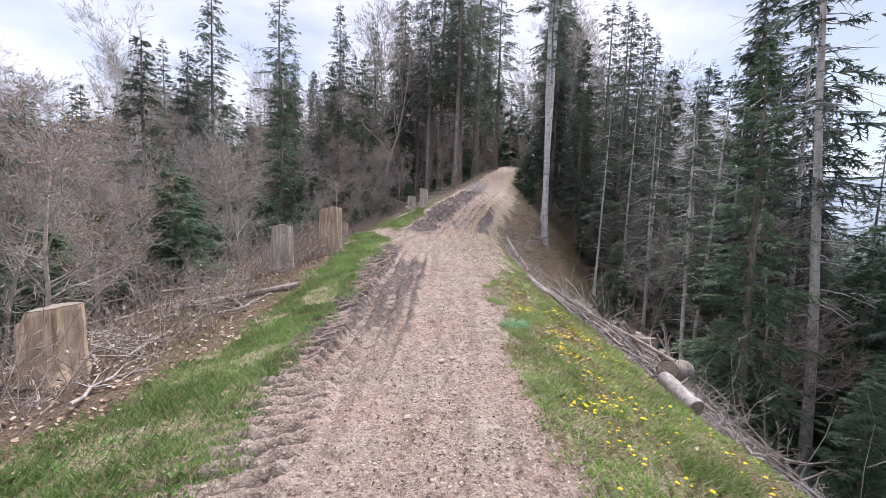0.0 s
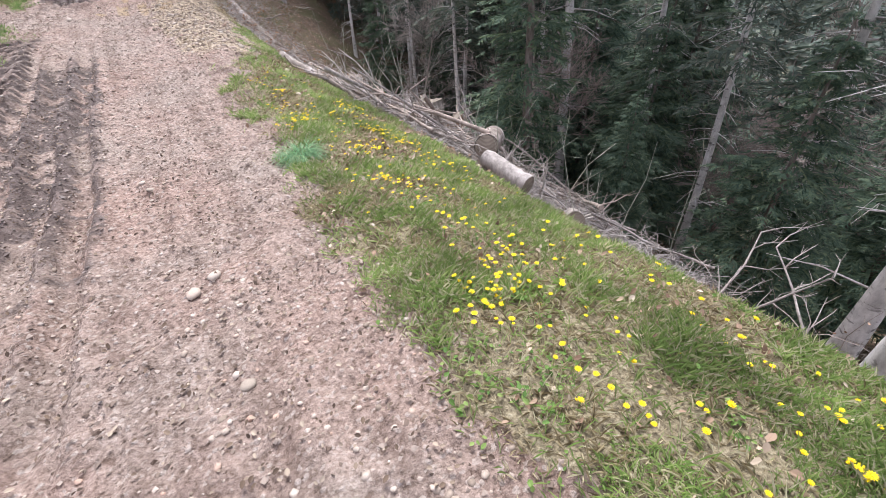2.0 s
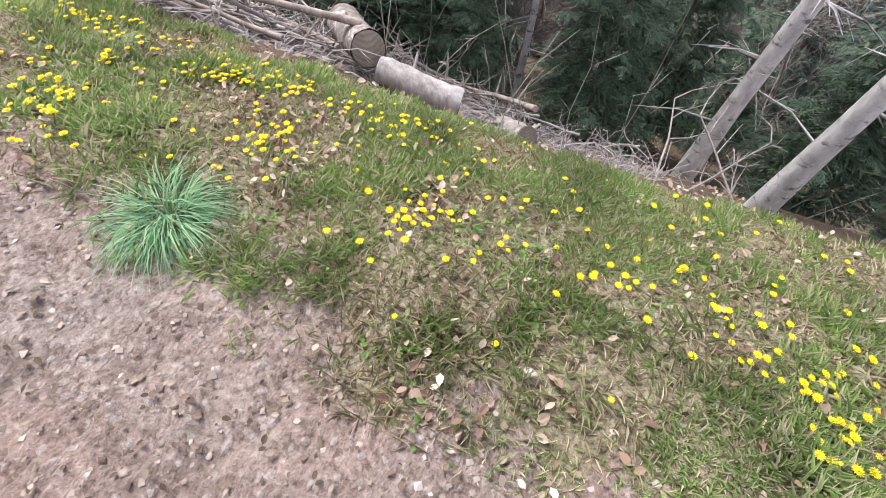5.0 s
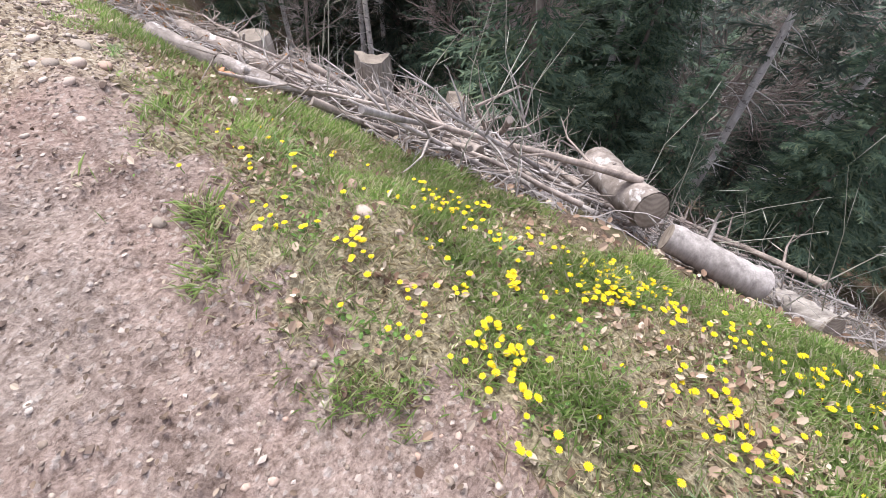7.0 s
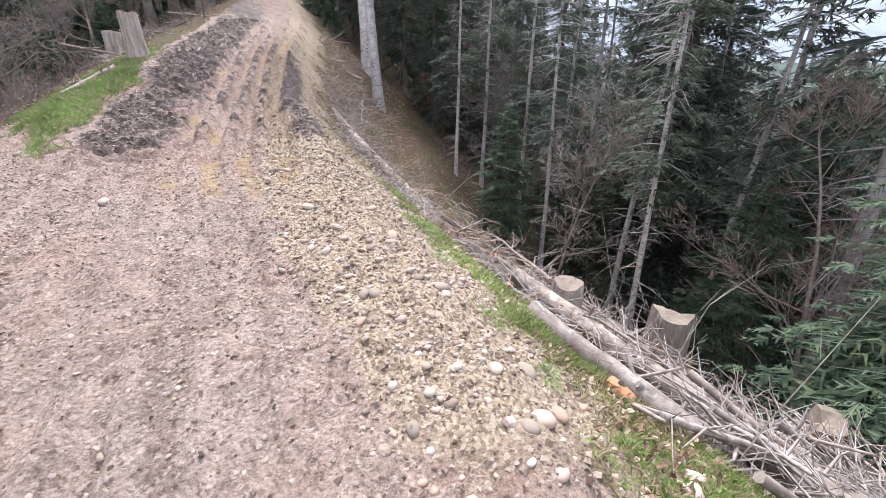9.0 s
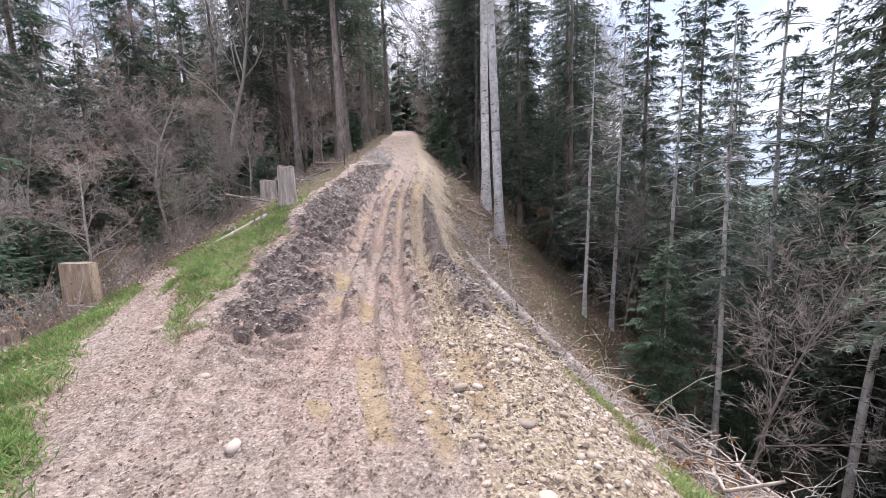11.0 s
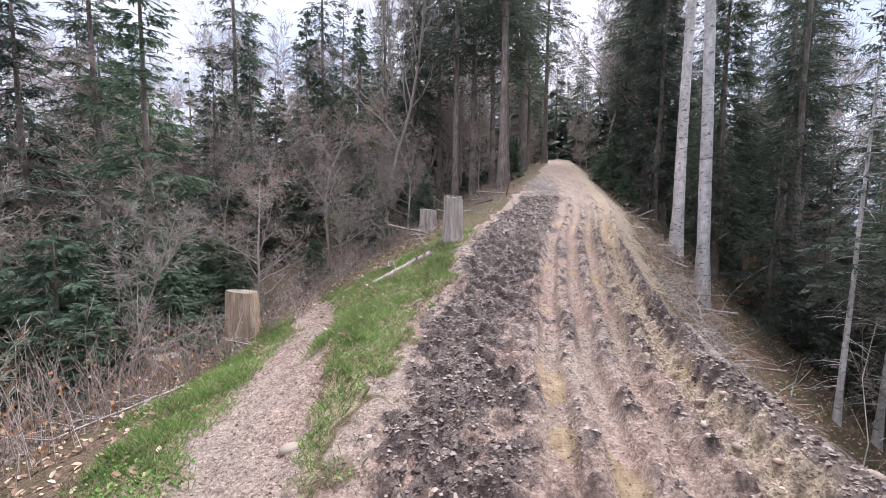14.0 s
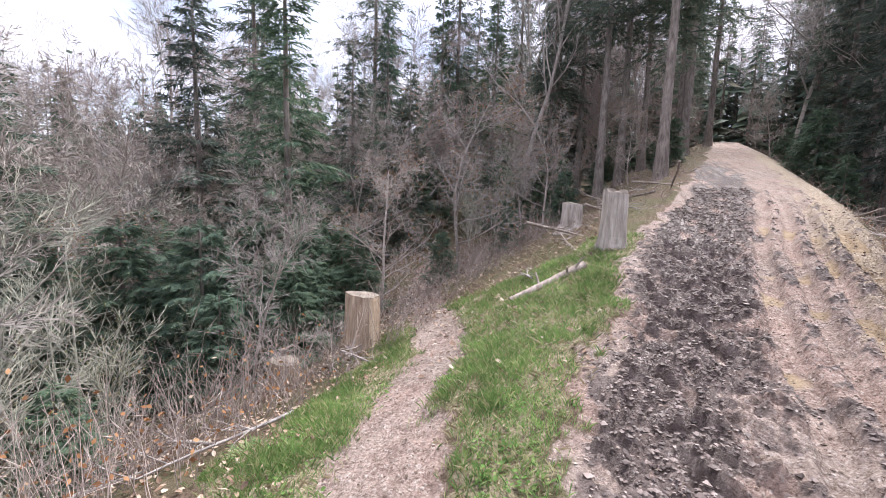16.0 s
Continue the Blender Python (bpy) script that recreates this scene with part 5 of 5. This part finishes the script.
for i in range(300, len(x)):
    acc.add(hv * rng.uniform(0.6, 1.1) + [x[i], y[i], z[i] - rng.uniform(0, 0.02)], ht)
tagged(new("coltsfoot_flowers", acc.mesh("coltsfoot_flowers", M_YELLOW)), "scattered yellow coltsfoot heads in the verge", "flowers", kind="stuff")


def leaf_sheet(name, label, n, box, weight, seed, mat, size, category="leaves", curl=0.35):
    x, y, rng = scatter(n, *box, weight, seed)
    k = len(x)
    a = rng.uniform(0, 6.283, k)
    way = unit(np.stack([np.cos(a), np.sin(a), rng.normal(0, curl, k)], 1))
    side = unit(np.stack([-np.sin(a), np.cos(a), rng.normal(0, curl, k)], 1))
    L = size * rng.uniform(0.6, 1.3, k)
    acc = Acc()
    base = np.stack([x, y, land(x, y) + rng.uniform(0.004, 0.03, k)], 1)
    # six-sided leaf, creased along the midrib
    p = [(0, 0, 0), (0.3, 0.30, 1), (0.7, 0.26, 1), (1, 0, 0.3), (0.7, -0.26, 1), (0.3, -0.30, 1)]
    up = np.array([0, 0, 1.0])
    v = np.stack([base + way * (L * u)[:, None] + side * (L * w)[:, None] + up * (L * 0.10 * c)[:, None] for u, w, c in p], 1).reshape(-1, 3)
    o = np.arange(k)[:, None] * 6
    acc.add(v, np.concatenate([o + t for t in ([0, 3, 1], [1, 3, 2], [0, 5, 3], [5, 4, 3])]))
    return tagged(new(name, acc.mesh(name, mat)), label, category, kind="stuff")


leaf_sheet("fallen_leaves", "dry brown beech leaves lying in the verge", 3800, (0.8, 3.8, 1, 12), lambda x, y: zones(x, y)[4] * (0.08 + 0.8 * smooth(fbm(x, y, 0.4, 84) * 5 - 0.1)) * lerp(y, (3.5, 0.25), (5, 1)), 96, M_DEADLEAF, 0.044, curl=0.9)
leaf_sheet("leaf_scraps", "small dark scraps of leaf trodden into the dirt", 6000, (-2.0, 1.8, 1.5, 16), lambda x, y: zones(x, y)[0] * (0.2 + 0.6 * smooth(fbm(x, y, 0.7, 88) * 5 + 0.3)), 106, M_SCRAP, 0.026, curl=0.5)
leaf_sheet("leaf_litter", "brown leaf litter under the saplings", 26000, (-12, -2, 1, 34), lambda x, y: (x < np.where(y > 14.5, side_x(y) - 0.6, edge_l(y) - 1.0)) * 0.7, 97, M_DEADLEAF, 0.06)
leaf_sheet("leaf_litter", "brown leaves gathered on the side path", 5000, (-9, -1, 19, 32), lambda x, y: (np.abs(x - side_x(y)) < 1.6) * smooth((y - 20) / 3) + 0.35 * (x < edge_l(y)) * (x > side_x(y)), 98, M_DEADLEAF, 0.07)
leaf_sheet("leaf_litter", "rust brown litter on the steep bank", 16000, (2, 16, 2, 34), lambda x, y: (x > edge_r(y) + lerp(y, (4, 1.9), (9, 1.2), (12, 0.9), (18, 0.5))) * 0.6, 99, M_DEADLEAF, 0.07)
leaf_sheet("herb_leaves", "small green herb leaves in the verge", 3200, (0.8, 3.6, 1, 14), lambda x, y: zones(x, y)[4] * smooth(fbm(x, y, 0.35, 85) * 8 - 0.6), 100, M_HERB, 0.028, "herbs", 0.5)
leaf_sheet("herb_leaves", "clover and herb leaves in the short grass", 9000, (-4.5, -0.8, 0.8, 20), lambda x, y: zones(x, y)[4] * smooth(fbm(x, y, 0.4, 86) * 8 - 0.2), 101, M_HERB, 0.035, "herbs", 0.5)


def pebble_mesh(seed, sub=2):
    bm = bmesh.new()
    bmesh.ops.create_icosphere(bm, subdivisions=sub, radius=1.0)
    o = Vector((seed * 3.1, seed * 1.7, seed * 0.9))
    for v in bm.verts:
        v.co *= 1 + 0.22 * noise.noise(v.co * 1.1 + o) + 0.06 * noise.noise(v.co * 3 + o)
        v.co.z *= 0.44
        v.co.y *= 0.8
    me = bpy.data.meshes.new("stone")
    bm.to_mesh(me)
    bm.free()
    for p in me.polygons:
        p.use_smooth = True
    me.materials.append(M_STONE)
    return me


PEBBLES = [pebble_mesh(i + 1) for i in range(6)]
x, y, rng = scatter(230, -1.5, 2.6, 1.5, 20, lambda x, y: zones(x, y)[1] * 0.9 * (y < 15) + 0.02 + 0.1 * (x > edge_r(y) - 0.2) * (x < edge_r(y) + 0.8) * (y > 6.5) * (y < 15), 102)
for i in range(len(x)):
    s = min(float(rng.lognormal(-3.35, 0.38)), 0.034 if y[i] < 9 else 0.075)
    thing("stone", "rounded pale stone half sunk in the gravel", "stone", "stones along the track", pose(x[i], y[i], land_z(x[i], y[i]) + s * 0.05, rng.normal(0, 14), rng.normal(0, 14), rng.uniform(0, 360)) @ Matrix.Diagonal((s, s, s, 1)), PEBBLES[i % 6])
for px_, py_, s in ((0.15, 4.86, 0.045), (0.02, 4.75, 0.05), (1.55, 10.3, 0.055), (1.35, 10.6, 0.05), (-2.02, 16.38, 0.08), (1.9, 8.55, 0.05), (1.75, 8.3, 0.055), (1.95, 12.4, 0.05), (0.15, 3.9, 0.04), (1.55, 16.0, 0.06), (-1.2, 14.9, 0.06)):
    thing("stone", "larger pale rounded stone on the track", "stone", "stones along the track", pose(px_, py_, land_z(px_, py_) + s * 0.15, 0, 0, 97 * s * 50) @ Matrix.Diagonal((s, s, s, 1)), PEBBLES[int(s * 1000) % 6])


def cobble_sheet(name, label, n, box, weight, seed, lo, hi):
    """Rounded cobbles half sunk in the shoulder, too many to count."""
    x, y, rng = scatter(n, *box, weight, seed)
    acc = Acc()
    for i in range(len(x)):
        v, t = COBBLES[i % len(COBBLES)]
        s, a = rng.uniform(lo, hi) * rng.uniform(0.5, 1.15), rng.uniform(0, 6.283)
        c, k = math.cos(a) * s, math.sin(a) * s
        m = np.array([[c, -k, 0], [k, c, 0], [rng.normal(0, 0.15) * s, rng.normal(0, 0.15) * s, s]])
        acc.add(v @ m.T + [x[i], y[i], land_z(x[i], y[i]) - 0.02 * s], t)
    return tagged(new(name, acc.mesh(name, M_COBBLE, smooth_faces=True)), label, "gravel", kind="stuff")


COBBLES = []
for i in range(5):
    cm_ = pebble_mesh(i + 11, 1)
    COBBLES.append((np.array([v.co[:] for v in cm_.vertices]), np.array([p.vertices[:] for p in cm_.polygons])))
cobble_sheet("cobbles", "pale rounded cobbles loose on the crumbling shoulder", 850, (0.2, 3.0, 8.8, 20), lambda x, y: zones(x, y)[1] * (0.3 + smooth(fbm(x, y, 0.5, 110) * 4 + 0.4)) * lerp(y, (9, 0.5), (10.5, 1), (14, 0.9), (16, 0.35)), 111, 0.014, 0.044)
cobble_sheet("pebbles", "small pale pebbles pressed into the dirt", 1500, (-1.6, 1.6, 1.8, 14), lambda x, y: zones(x, y)[0] * (0.1 + 0.7 * smooth(fbm(x, y, 0.8, 112) * 5 + 0.1)), 112, 0.008, 0.026)


def chip_sheet(name, label, n, box, weight, seed, lo, hi, mat=None):
    x, y, rng = scatter(n, *box, weight, seed)
    k = len(x)
    s = rng.uniform(lo, hi, k) * rng.uniform(0.5, 1.2, k)
    c = np.stack([x, y, land(x, y) + 0.1 * s], 1)
    o8 = np.array([(1, 0, 0), (0.2, 0.9, 0.1), (-0.9, 0.2, 0), (-0.1, -0.8, 0.1), (0.1, 0.1, 0.45), (0, 0, -0.5)])
    v = c[:, None] + s[:, None, None] * (o8[None] + rng.normal(0, 0.18, (k, 6, 3)))
    o = np.arange(k)[:, None] * 6
    f = [[0, 1, 4], [1, 2, 4], [2, 3, 4], [3, 0, 4], [1, 0, 5], [2, 1, 5], [3, 2, 5], [0, 3, 5]]
    acc = Acc()
    acc.add(v.reshape(-1, 3), np.concatenate([o + t for t in f]))
    return tagged(new(name, acc.mesh(name, mat or M_CHIP)), label, "gravel", kind="stuff")


chip_sheet("gravel", "loose gravel and clods on the track", 26000, (-2.2, 2.4, 1.5, 24), lambda x, y: zones(x, y)[0] * (0.35 + 0.5 * smooth(fbm(x, y, 0.6, 87) * 6)) + zones(x, y)[1], 103, 0.005, 0.018)
chip_sheet("gravel", "coarse gravel at the crumbling edge", 4600, (0.3, 3.6, 9, 28), lambda x, y: zones(x, y)[1], 104, 0.010, 0.030)
chip_sheet("gravel", "fine gravel of the side path", 3000, (-5, -1, 13, 23), lambda x, y: (np.abs(x - side_x(y)) < 0.5) * 0.7, 105, 0.006, 0.018)

chip_sheet("mud_clods", "dark churned mud clods thrown up by tyres", 22000, (-2.0, 2.6, 13.5, 30), lambda x, y: smooth(zones(x, y)[2] * 2 - 0.6), 107, 0.007, 0.030, M_CLOD)
chip_sheet("mud_clods", "small dark crumbs along the tyre marks", 3500, (-2.1, 0.4, 1.6, 13.5), lambda x, y: smooth(zones(x, y)[2] * 2 - 0.4), 108, 0.007, 0.022, M_CLOD)
